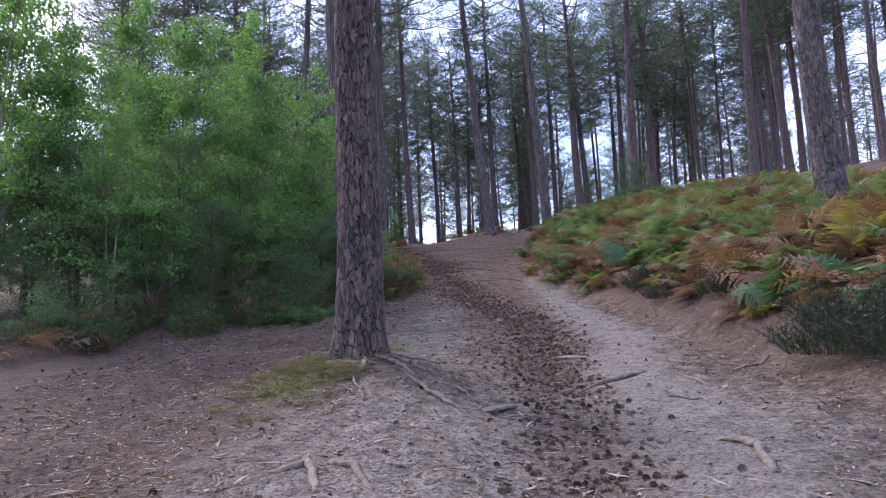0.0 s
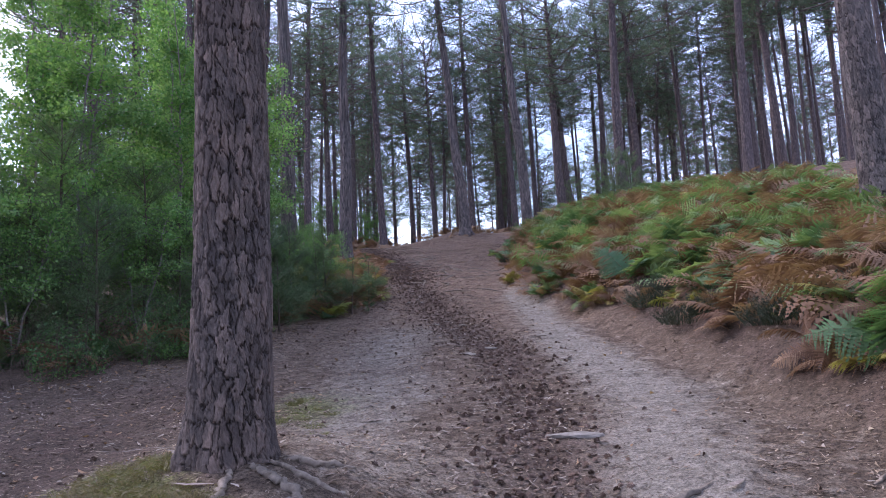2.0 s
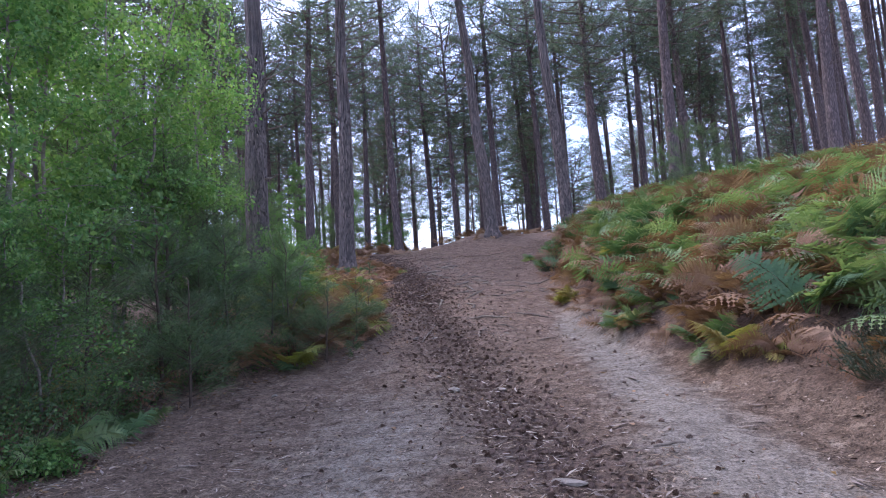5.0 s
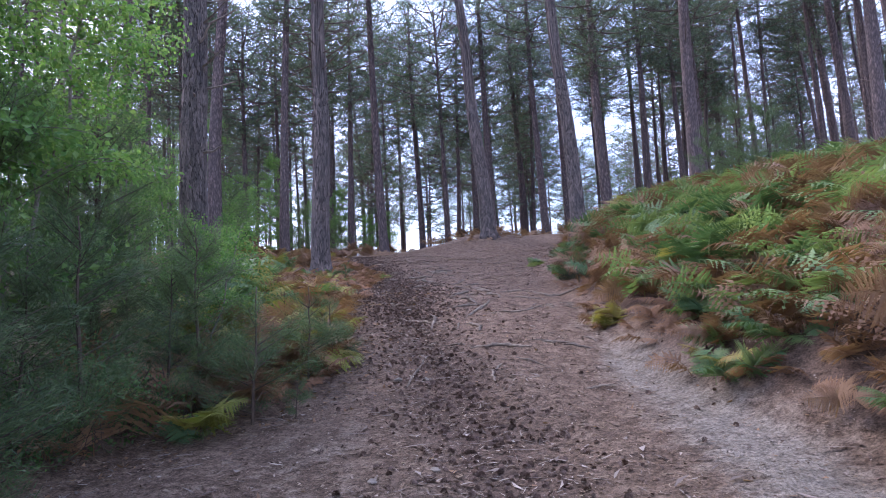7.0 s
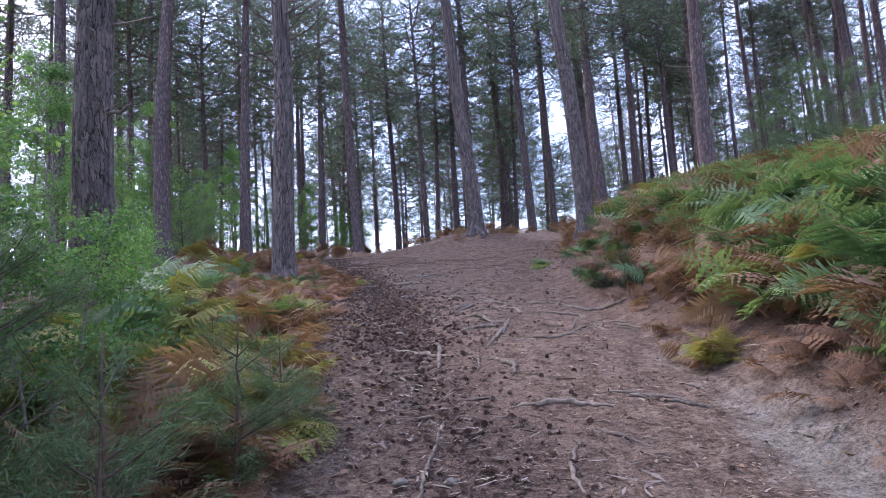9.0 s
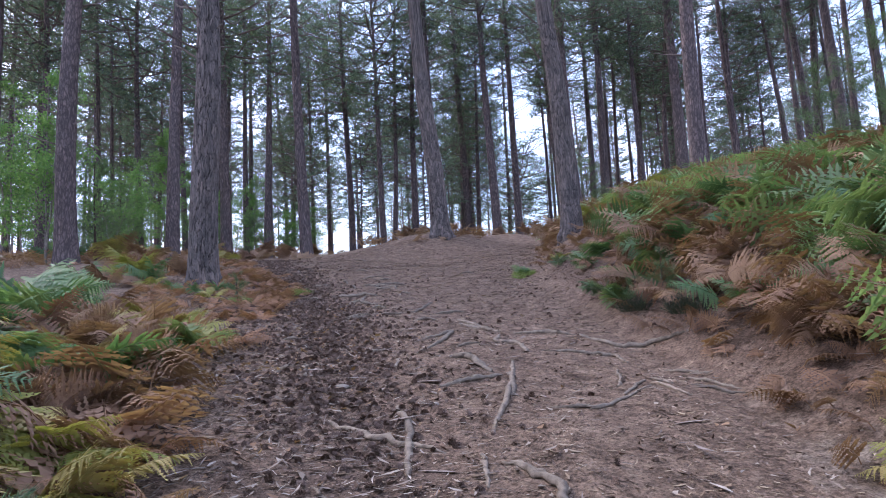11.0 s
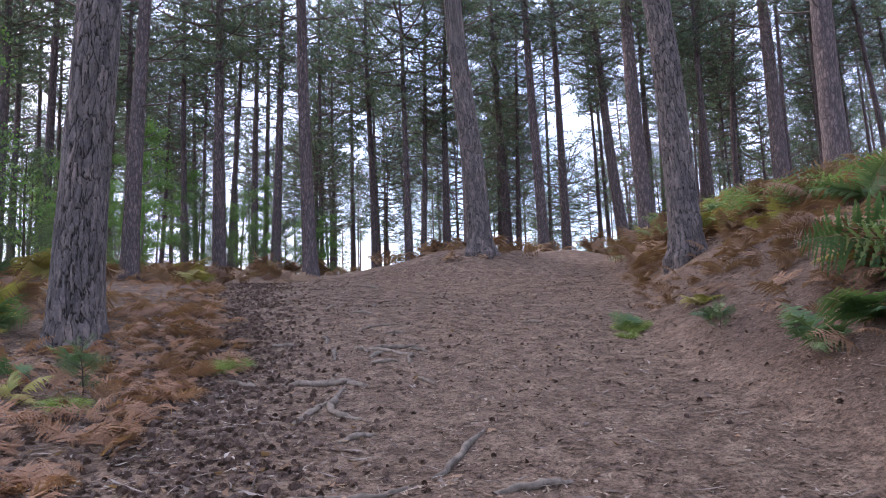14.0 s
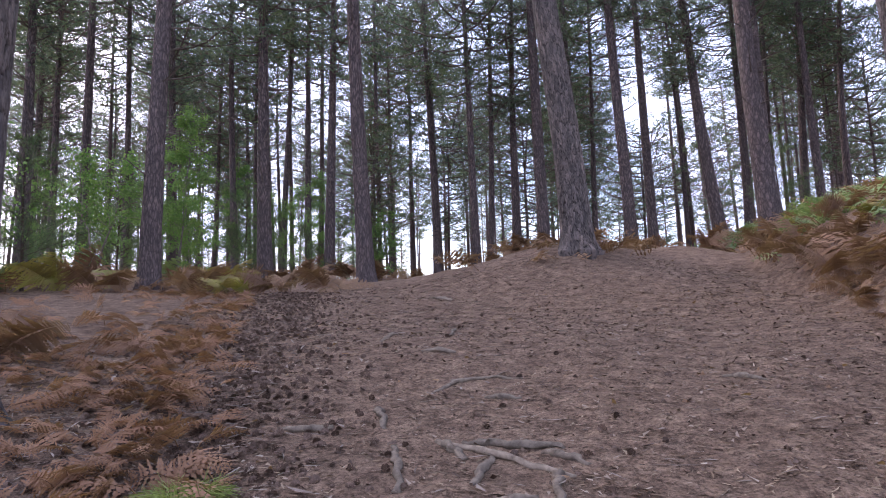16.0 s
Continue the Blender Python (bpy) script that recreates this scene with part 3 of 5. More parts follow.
def cell_edges(u, v, rng, nu, nv):
    """Distance to the nearest cell border of a jittered grid that closes round the trunk (u wraps at 1)."""
    ju, jv = rng.uniform(0.1, 0.9, (nu, nv + 4)), rng.uniform(0.1, 0.9, (nu, nv + 4))
    cu, cv = np.floor(u * nu).astype(int), np.floor(v * nv).astype(int)
    best = np.full((2, *u.shape), 9.0)
    tone = np.zeros(u.shape)
    for a in (-1, 0, 1):
        for b in (-1, 0, 1):
            i, j = cu + a, cv + b
            jj = np.clip(j + 2, 0, nv + 3)
            d = np.hypot(u * nu - i - ju[i % nu, jj], v * nv - j - jv[i % nu, jj])
            near = d < best[0]
            best[1] = np.where(near, best[0], np.minimum(best[1], d))
            best[0] = np.where(near, d, best[0])
            tone = np.where(near, ju[i % nu, jj], tone)
    return best[1] - best[0], tone


def ragged(u, v, rng, nu, nv):
    """Smooth random values on a grid that closes round the trunk."""
    grid = rng.uniform(-1, 1, (nu, nv + 3))
    a, b = u * nu, v * nv
    i, j = np.floor(a).astype(int), np.floor(b).astype(int)
    s, t = a - i, b - j
    s, t = s * s * (3 - 2 * s), t * t * (3 - 2 * t)
    i0, i1, j0 = i % nu, (i + 1) % nu, np.clip(j, 0, nv + 1)
    return (grid[i0, j0] * (1 - s) + grid[i1, j0] * s) * (1 - t) + (grid[i0, j0 + 1] * (1 - s) + grid[i1, j0 + 1] * s) * t


def near_pine(x, y, wide, tall, tilt, label, seed, mat, sides=150, row=0.024, low=6.0, stubs=(), plate=0.15, slim=0.42, spread=1.0):
    """A big pine close to the path: plated bark in relief on the trunk, root flare, limbs and crown above."""
    rng = np.random.default_rng(seed)
    r0 = wide / 2
    rows = np.concatenate([np.arange(-0.3, low, row), np.linspace(low, tall, 30)[1:]])
    ang = np.linspace(0, 2 * np.pi, sides, endpoint=False)
    H, A = np.meshgrid(rows, ang, indexing="ij")
    flare = 1 + spread * (0.34 * np.exp(-np.maximum(H, 0) / 0.15) * (1 + 0.6 * np.cos(5 * A + seed)) + 0.14 * np.exp(-np.maximum(H, 0) / 0.6))
    R = r0 * flare * (1 - 0.7 * np.clip(H / tall, 0, 1))
    U = (A / (2 * np.pi)) % 1.0
    V = (H + 0.3) / (tall + 0.3)
    nu = max(15, int(2 * np.pi * r0 / (slim * plate)))
    nv = int(tall / plate)
    wu = (0.3 * ragged(U, V, rng, nu, nv) + 0.22 * ragged(U, V, rng, nu * 3, nv * 4) + 0.12 * ragged(U, V, rng, nu * 6, nv * 9)) / nu
    wv = (0.35 * ragged(U, V, rng, nu, nv) + 0.2 * ragged(U, V, rng, nu * 3, nv * 5) + 0.1 * ragged(U, V, rng, nu * 6, nv * 9)) / nv
    e1, tone = cell_edges((U + wu) % 1.0, V + wv, rng, nu, nv)
    e2, tone2 = cell_edges((U + 0.37 + 0.7 * wu) % 1.0, V + 0.6 * wv, rng, nu * 2, int(nv * 2.3))
    width = 0.05 + 0.06 * (1 + ragged(U, V, rng, int(nu * 0.7), int(nv * 0.5)))
    deep = np.clip(e1 / width, 0, 1)
    small = np.clip(e2 / 0.12, 0, 1)
    lumps = ragged(U, V, rng, nu * 4, nv * 7)
    relief = 0.015 * deep + 0.004 * small * deep + 0.012 * tone + 0.007 * tone2 * deep + 0.003 * lumps
    R = R + relief * np.interp(H, (0, 4, 10), (1.0, 0.85, 0.3)) - 0.015
    cx = np.tan(radians(tilt[0])) * H + 0.035 * (np.sin(0.9 * H + seed) - np.sin(seed))
    cy = np.tan(radians(tilt[1])) * H
    pts = np.stack([cx + R * np.cos(A), cy + R * np.sin(A), H], -1).reshape(-1, 3)
    i, j = np.meshgrid(np.arange(len(rows) - 1), np.arange(sides), indexing="ij")
    p, q = (i * sides + j).ravel(), (i * sides + (j + 1) % sides).ravel()
    g = Geo()
    g.add(pts, np.concatenate([np.stack([p, q, p + sides], 1), np.stack([q, q + sides, p + sides], 1)]))
    ob = thing("pine_tree", (x, y, gz(x, y)), label, "tree", "pines beside the path")
    me = g.mesh("trunk", mat, True)
    # plate is the relief's depth; the bark colour paints fissure shade from it
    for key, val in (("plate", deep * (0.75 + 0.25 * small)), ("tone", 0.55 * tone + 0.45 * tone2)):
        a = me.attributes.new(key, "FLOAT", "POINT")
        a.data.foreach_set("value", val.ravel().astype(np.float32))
    part("trunk", me, ob, "deeply cracked scaly pine bark")
    o = part("crown", PINES[seed % 6][1], ob, "dark needle clumps on bare limbs")
    o.location = (np.tan(radians(tilt[0])) * 8, np.tan(radians(tilt[1])) * 8, max(0, tall - 19))
    for z, a, L, rise in stubs:
        s = np.linspace(0, 1, 6)[:, None]
        c = np.array([np.tan(radians(tilt[0])) * z, np.tan(radians(tilt[1])) * z, z])
        d = np.array([np.cos(a), np.sin(a), rise])
        b = Geo()
        tube(b, c + d * (r0 * 0.6 + L * s) + rng.normal(0, 0.02, (6, 3)) * s, (0.035 * (1 - 0.6 * s[:, 0])) * (0.6 + 0.4 * min(L, 1)), 8)
        part("branch_stub", b.mesh("branch_stub", TWIG, True), ob)
    return ob


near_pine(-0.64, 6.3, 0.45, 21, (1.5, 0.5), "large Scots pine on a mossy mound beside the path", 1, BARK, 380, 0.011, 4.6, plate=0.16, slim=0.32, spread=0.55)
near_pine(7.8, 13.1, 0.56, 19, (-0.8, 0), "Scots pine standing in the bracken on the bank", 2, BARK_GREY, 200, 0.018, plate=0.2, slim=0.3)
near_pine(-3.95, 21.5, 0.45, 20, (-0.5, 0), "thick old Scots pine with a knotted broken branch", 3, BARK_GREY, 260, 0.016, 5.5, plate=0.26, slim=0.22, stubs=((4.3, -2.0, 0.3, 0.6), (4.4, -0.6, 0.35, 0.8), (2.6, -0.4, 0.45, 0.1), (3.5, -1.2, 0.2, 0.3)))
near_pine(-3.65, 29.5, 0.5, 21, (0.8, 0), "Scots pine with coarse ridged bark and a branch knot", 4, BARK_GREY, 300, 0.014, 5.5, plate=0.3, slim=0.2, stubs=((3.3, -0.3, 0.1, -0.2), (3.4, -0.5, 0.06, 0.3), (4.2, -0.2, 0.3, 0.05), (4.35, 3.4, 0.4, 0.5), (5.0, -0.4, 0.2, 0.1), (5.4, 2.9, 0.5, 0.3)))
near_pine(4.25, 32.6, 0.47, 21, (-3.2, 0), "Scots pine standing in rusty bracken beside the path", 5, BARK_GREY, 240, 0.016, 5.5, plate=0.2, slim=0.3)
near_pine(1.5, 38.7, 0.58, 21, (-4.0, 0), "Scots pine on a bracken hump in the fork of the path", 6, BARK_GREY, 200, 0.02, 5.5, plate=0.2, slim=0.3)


# ---------- bracken ----------
def frond(geo, base, heading, long, arch, rng, pairs=19, curl=0.0, wide=0.36, lobes=6, rings=9, cut=0.2):
    """One fern frond: an arching stalk, leaflets in pairs that shorten to the tip, each cut into small pointed lobes."""
    s = np.linspace(0, 1, rings)
    ahead, side = np.array([np.cos(heading), np.sin(heading), 0]), np.array([-np.sin(heading), np.cos(heading), 0])
    rise = np.sin(s * arch) / max(arch, 0.3)
    run = (1 - np.cos(s * arch)) / max(arch, 0.3)
    pts = base + long * (rise[:, None] * np.array([0, 0, 0.75]) + (run * 0.9 + 0.25 * s)[:, None] * ahead + curl * (s**2)[:, None] * side)
    tube(geo, pts, 0.005 * (1 - 0.8 * s) * (0.6 + long * 0.5) + 0.0007, 3)
    at = np.linspace(0.26, 0.985, pairs)
    tang = unit(np.gradient(pts, axis=0))
    p0 = np.stack([np.interp(at, s, pts[:, k]) for k in range(3)], 1)
    tt = np.stack([np.interp(at, s, tang[:, k]) for k in range(3)], 1)
    down = np.array([0, 0, 1.0])
    flat = unit(np.cross(tt, down) + 1e-4)
    roll = rng.normal(0, 0.5)
    flat = flat * np.cos(roll) + np.cross(tt, flat) * np.sin(roll)
    for sgn in (-1, 1):
        across = flat * sgn
        L = long * wide * np.sin(np.pi * (0.1 + 0.9 * (1 - (at - 0.26) / 0.74)) * 0.6) ** 1.15 * rng.uniform(0.8, 1.12, pairs)
        d = unit(across + 0.42 * tt - 0.4 * down * rng.uniform(0, 1, (pairs, 1)) + rng.normal(0, 0.08, (pairs, 3)))
        n = unit(np.cross(d, tt))
        w = np.cross(n, d)
        u = (np.arange(lobes) + 0.2) / lobes
        c = p0[:, None] + d[:, None] * (L[:, None] * u)[..., None] - down * (0.2 * L[:, None] * u**2)[..., None]
        size = (L[:, None] * cut * (1.05 - u) ** 0.8)[..., None]
        step = (L[:, None] * 1.02 / lobes)[..., None] * d[:, None]
        for q in (-1, 1):
            tip = c + size * (q * w[:, None] + 0.45 * d[:, None]) + size * 0.12 * rng.normal(size=c.shape)
            v = np.stack([c, c + step, tip], 2).reshape(-1, 3)
            geo.add(v, np.arange(len(v)).reshape(-1, 3))
        v = np.stack([p0, p0 + d * (L * 0.12)[:, None] + w * (L * 0.07)[:, None], p0 + d * L[:, None] - down * (0.2 * L)[:, None]], 1).reshape(-1, 3)
        geo.add(v, np.arange(len(v)).reshape(-1, 3))


def frond_model(seed, mat, long, arch, limp=0.0):
    rng = np.random.default_rng(seed)
    g = Geo()
    frond(g, np.array([0, 0, -0.03]), 0.0, long, arch, rng, 25, rng.normal(0, 0.1 + limp), 0.37 - 0.5 * limp, 8, 10, 0.125)
    return g.mesh("frond", mat)


GREEN = [frond_model(40 + k, FERN_GREEN, 0.82, a) for k, a in enumerate((1.2, 1.5, 1.8, 2.1))]
YELLOW = [frond_model(50 + k, FERN_YELLOW, 0.85, a) for k, a in enumerate((1.3, 1.8, 2.2))]
BROWN = [frond_model(60 + k, FERN_BROWN, 0.8, a, 0.14) for k, a in enumerate((1.6, 2.0, 2.4, 2.8, 3.1))]
RUST = [frond_model(66 + k, FERN_BROWN, 0.9, a, 0.05) for k, a in enumerate((1.1, 1.4, 1.7))]


def bracken(models, x, y, scale, turn, rng, count=5):
    dead, yellow = models is BROWN or models is RUST, models is YELLOW
    label = "withered rust-brown bracken clump on the forest floor" if dead else "yellowing bracken fern beside the path" if yellow else "green bracken fern with arching fronds"
    ob = thing("bracken_fern", (x, y, gz(x, y)), label, "fern", "bracken along the path", turn, scale)
    for k in range(count):
        o = part("frond", models[int(rng.integers(len(models)))], ob)
        o.rotation_euler = (rng.normal(0, 0.3), rng.normal(0, 0.22), k * 2.4 + rng.uniform(-0.6, 0.6))
        o.location = (*rng.normal(0, 0.08, 2), 0)
        o.scale = (rng.uniform(0.65, 1.15),) * 3


def build_bracken():
    rng = np.random.default_rng(8)
    made = 0
    while made < 118:
        y = rng.uniform(6.8, 33)
        edge = np.interp(y, FERN_Y, FERN_X)
        x = edge + 0.25 + abs(rng.normal(0, 2.0))
        if x > edge + 5.5 or (x - 4.25) ** 2 + (y - 32.6) ** 2 < 0.16 or (x - 7.8) ** 2 + (y - 13.1) ** 2 < 0.3:
            continue
        if 28.3 < y and x < 5.3:
            continue
        t = noise.noise(Vector((x * 0.55, y * 0.45, 3.1))) + 0.2 * rng.normal() + np.interp(y, (8, 26, 31), (0.02, 0.05, -0.3)) + 0.1 * (min(x - edge, 3.5) - 1.3)
        if t > 0.2:
            bracken(GREEN, x, y, rng.uniform(0.65, 1.05), rng.uniform(0, 6.28), rng, 6)
        elif t > 0.12:
            bracken(YELLOW, x, y, rng.uniform(0.7, 1.1), rng.uniform(0, 6.28), rng)
        else:
            bracken(BROWN, x, y, rng.uniform(0.65, 1.15), rng.uniform(0, 6.28), rng, 6)
        made += 1
    for k in range(24):
        y = 14.5 + 13 * (k + rng.uniform()) / 24
        x = np.interp(y, FERN_Y, FERN_X) + rng.uniform(0.15, 0.7)
        bracken(BROWN if k % 3 else RUST, x, y, rng.uniform(0.5, 0.85), rng.uniform(0, 6.28), rng, 6)
    for k in range(14):
        y = 7.2 + 7.2 * (k + rng.uniform()) / 14
        x = np.interp(y, FERN_Y, FERN_X) + rng.uniform(-0.1, 0.35)
        bracken(BROWN if k % 4 else YELLOW, x, y, rng.uniform(0.35, 0.6), rng.uniform(0, 6.28), rng, 6)
    made = 0
    while made < 36:
        y = rng.uniform(11, 36)
        edge = np.interp(y, LEFT_Y, LEFT_X)
        x = edge - 0.1 - abs(rng.normal(0, 1.0))
        if 25 < y < 37:
            continue
        t = rng.uniform(0, 1) + np.interp(y, (9, 14, 16, 20, 27), (-0.35, -0.1, 0.1, 0.05, 0.35))
        if t < 0.33:
            bracken(GREEN, x, y, rng.uniform(0.5, 0.95), rng.uniform(0, 6.28), rng)
        elif t < 0.5:
            bracken(YELLOW, x, y, rng.uniform(0.6, 1.0), rng.uniform(0, 6.28), rng)
        else:
            bracken(BROWN, x, y, rng.uniform(0.5, 1.0), rng.uniform(0, 6.28), rng, 6)
        made += 1


build_bracken()


def far_bracken():
    """The bracken cover beyond the near clumps, too many to count."""
    rng = np.random.default_rng(9)
    for mat, label, share in ((FERN_BROWN, "rust-brown bracken cover under the pines", 0.6), (FERN_GREEN, "green bracken cover on the bank", 0.48)):
        g = Geo()
        n = 0
        while n < 8200 * share:
            y = rng.uniform(5.5, 34) if rng.uniform() < 0.55 else rng.uniform(30, 56)
            x = rng.uniform(-0.4, 0.46) * (y + 6)
            if y < 32:
                x = np.interp(y, FERN_Y, FERN_X) + 0.4 + rng.exponential(4.0 if y < 20 else 2.6) if rng.uniform() < 0.72 else np.interp(y, LEFT_Y, LEFT_X) - rng.exponential(1.6)
            if y < 25 and rng.uniform() < 0.4:
                x = np.interp(y, FERN_Y, FERN_X) + rng.uniform(2.5, 16)
            right, left = np.interp(y, FERN_Y, FERN_X), np.interp(y, LEFT_Y, LEFT_X)
            hump = (x - 0.9) ** 2 / 4.5 + (y - 39.9) ** 2 / 4 < 1
            if not hump and (left - 0.2 < x < right + 0.35 and (y < 43.5 or x < 1.5) or y < 47 and rng.uniform() < 0.2 * min(abs(x - left), abs(x - right)) - 0.9):
                continue
            if x < left and (24.5 < y < 37.5 and x > -9 or y < 15 and rng.uniform() < 0.6):
                continue
            if 27.8 < y < 33.4 and right - 0.3 < x < 5.6:
                continue
            if mat is FERN_GREEN and (noise.noise(Vector((x * 0.4, y * 0.35, 3.1))) + 0.1 * (min(x - right, 3.5) - 1.5) < -0.06 or hump or y > 46 and x < 3):
                continue
            frond(g, np.array([x, y, gz(x, y) - 0.02]), rng.uniform(0, 6.28), rng.uniform(0.45, 0.9), rng.uniform(1.3, 2.7), rng, 11 if y < 29 else 8, rng.normal(0, 0.2), 0.36, 4 if y < 29 else 2, 4, 0.17 if y < 29 else 0.16)
            n += 1
        tagged(new("bracken_cover", g.mesh("bracken_cover", mat)), label, "fern", kind="stuff")


far_bracken()


def fallen_bracken():
    """Broken dead fronds lying on or low over the litter, too many to count."""
    rng = np.random.default_rng(10)
    g = Geo()
    for _ in range(420):
        y = rng.uniform(23.5, 38.5)
        x = np.interp(y, LEFT_Y, LEFT_X) + 0.35 - rng.exponential(1.3)
        if (x + 3.75) ** 2 + (y - 29.5) ** 2 > 0.12:
            frond(g, np.array([x, y, gz(x, y) - 0.02]), rng.uniform(0, 6.28), rng.uniform(0.25, 0.5), rng.uniform(2.5, 3.2), rng, 13, rng.normal(0, 0.3), 0.3, 4, 5, 0.15)
    for _ in range(430):
        y = rng.uniform(25.4, 33.6)
        x = np.interp(y, (25.4, 26.7, 28.8, 31, 33.6), (-1.75, -1.75, -2.05, -2.7, -3.4)) - rng.exponential(0.7)
        if (x + 3.75) ** 2 + (y - 29.5) ** 2 > 0.12:
            frond(g, np.array([x, y, gz(x, y) - 0.02]), rng.uniform(0, 6.28), rng.uniform(0.16, 0.34), rng.uniform(1.2, 2.6), rng, 13, rng.normal(0, 0.3), 0.34, 5, 6, 0.17)
    for _ in range(170):
        y = rng.uniform(17.2, 21.5)
        x = np.interp(y, LEFT_Y, LEFT_X) - 0.15 - rng.exponential(0.7)
        frond(g, np.array([x, y, gz(x, y) - 0.02]), rng.uniform(0, 6.28), rng.uniform(0.25, 0.5), rng.uniform(1.6, 3.0), rng, 15, rng.normal(0, 0.3), 0.34, 5, 6, 0.16)
    tagged(new("fallen_bracken", g.mesh("fallen_bracken", FALLEN)), "broken rusty bracken low over pine litter", "fern", kind="stuff")


fallen_bracken()


def low_bracken():
    """Small dead fronds at the foot of the bank and round the pine on it, too many to count."""
    rng = np.random.default_rng(12)
    g = Geo()
    for k in range(520):
        y = rng.uniform(28, 34.2) if k < 280 else rng.uniform(15.5, 28)
        x = np.interp(y, FERN_Y, FERN_X) + (rng.uniform(-0.1, 2.6) if k < 280 else rng.uniform(-0.25, 0.7))
        if (x - 4.25) ** 2 + (y - 32.6) ** 2 > 0.16:
            frond(g, np.array([x, y, gz(x, y) - 0.02]), rng.uniform(0, 6.28), rng.uniform(0.22, 0.45), rng.uniform(1.4, 2.9), rng, 13, rng.normal(0, 0.3), 0.34, 5, 5, 0.17)
    tagged(new("low_bracken", g.mesh("low_bracken", FERN_BROWN)), "low withered rusty bracken at the bank's foot", "fern", kind="stuff")


low_bracken()


# ---------- young trees on the uphill edge ----------
def birch_model(seed, tall, count):
    rng = np.random.default_rng(seed)
    lf, twigs = Geo(), Geo()
    pts, stems = [], []
    for _ in range(2):
        st = Geo()
        s = np.linspace(0, 1, 9)[:, None]
        top = np.array([*rng.normal(0, 0.5, 2), tall * rng.uniform(0.8, 1.0)])
        p = top * s + rng.normal(0, 0.05, (9, 3)) * np.sin(np.pi * s)
        tube(st, p, 0.024 * (1 - 0.85 * s[:, 0]) + 0.003, 6)
        for k in range(26):
            t = rng.uniform(0.12, 0.98)
            b = np.array([np.interp(t, s[:, 0], p[:, q]) for q in range(3)])
            L, a = rng.uniform(0.5, 1.3) * (1.15 - t) + 0.25, rng.uniform(0, 6.28)
            u = np.linspace(0, 1, 6)[:, None]
            tw = b + np.array([np.cos(a), np.sin(a), 0.75]) * L * u - np.array([0, 0, 0.55 * L]) * u**2
            tube(twigs, tw, 0.007 * (1 - 0.8 * u[:, 0]) + 0.0012, 4)
            m = int(count / 52)
            v = rng.uniform(0.15, 1.05, m)[:, None]
            pts.append(b + np.array([np.cos(a), np.sin(a), 0.75]) * L * v - np.array([0, 0, 0.55 * L]) * v**2 + rng.normal(0, 0.085, (m, 3)))
        stems.append(st.mesh("stem", BIRCH_BARK, True))
    pts = np.concatenate(pts)
    leaves(lf, pts, rng.uniform(0.038, 0.076, len(pts)), rng)
    return stems, lf.mesh("foliage", BIRCH_LEAF), twigs.mesh("branch_spray", BIRCH_BARK, True)


def young_pine_model(seed, tall, count):
    rng = np.random.default_rng(seed)
    st, nd = Geo(), Geo()
    s = np.linspace(0, 1, 8)[:, None]
    p = np.array([0.1, 0.0, tall]) * s + rng.normal(0, 0.02, (8, 3)) * s
    tube(st, p, 0.022 * tall / 2 * (1 - 0.85 * s[:, 0]) + 0.003, 6)
    base, dirs = [], []
    for k in range(int(15 * tall)):
        t = rng.uniform(0.06, 0.97)
        b = np.array([np.interp(t, s[:, 0], p[:, q]) for q in range(3)])
        a, L = rng.uniform(0, 6.28), (0.55 * (1 - t) + 0.16) * tall * rng.uniform(0.4, 0.8)
        d = np.array([np.cos(a), np.sin(a), 0.35 + 0.5 * t])
        u = np.linspace(0, 1, 5)[:, None]
        tube(st, b + d * L * u, 0.006 * (1 - 0.7 * u[:, 0]) + 0.001, 4)
        m = int(count * L / 10)
        v = rng.uniform(0.25, 1.05, m)[:, None]
        base.append(b + d * L * v + rng.normal(0, 0.05 * L + 0.02, (m, 3)))
        dirs.append(unit(d + rng.normal(0, 0.75, (m, 3))))
    base, dirs = np.concatenate(base), np.concatenate(dirs)
    blades(nd, base, dirs, rng.uniform(0.05, 0.11, len(base)), rng.uniform(0.004, 0.008, len(base)), rng)
    return st.mesh("stem", SAPLING_BARK, True), nd.mesh("foliage", YOUNG_NEEDLES)


BIRCHES = [birch_model(70 + k, h, n) for k, (h, n) in enumerate(((6.4, 10500), (5.2, 8500), (4.0, 6200)))]
YOUNG_PINES = [young_pine_model(80 + k, h, 5200) for k, h in enumerate((3.2, 2.2, 1.4))]


def birch(k, x, y, scale, turn):
    ob = thing("birch_sapling", (x, y, gz(x, y)), "young birch with thin stems and fresh green leaves", "sapling", "birch saplings", turn, scale)
    for stem in BIRCHES[k][0]:
        part("stem", stem, ob, "pale speckled birch stem")
    part("foliage", BIRCHES[k][1], ob)
    part("branch_spray", BIRCHES[k][2], ob, "fine brown birch twigs")["kind"] = "stuff"


def young_pine(k, x, y, scale, turn):
    ob = thing("pine_sapling", (x, y, gz(x, y)), "bushy young pine with blue-green needles", "sapling", "pine saplings", turn, scale)
    part("stem", YOUNG_PINES[k][0], ob)
    part("foliage", YOUNG_PINES[k][1], ob)


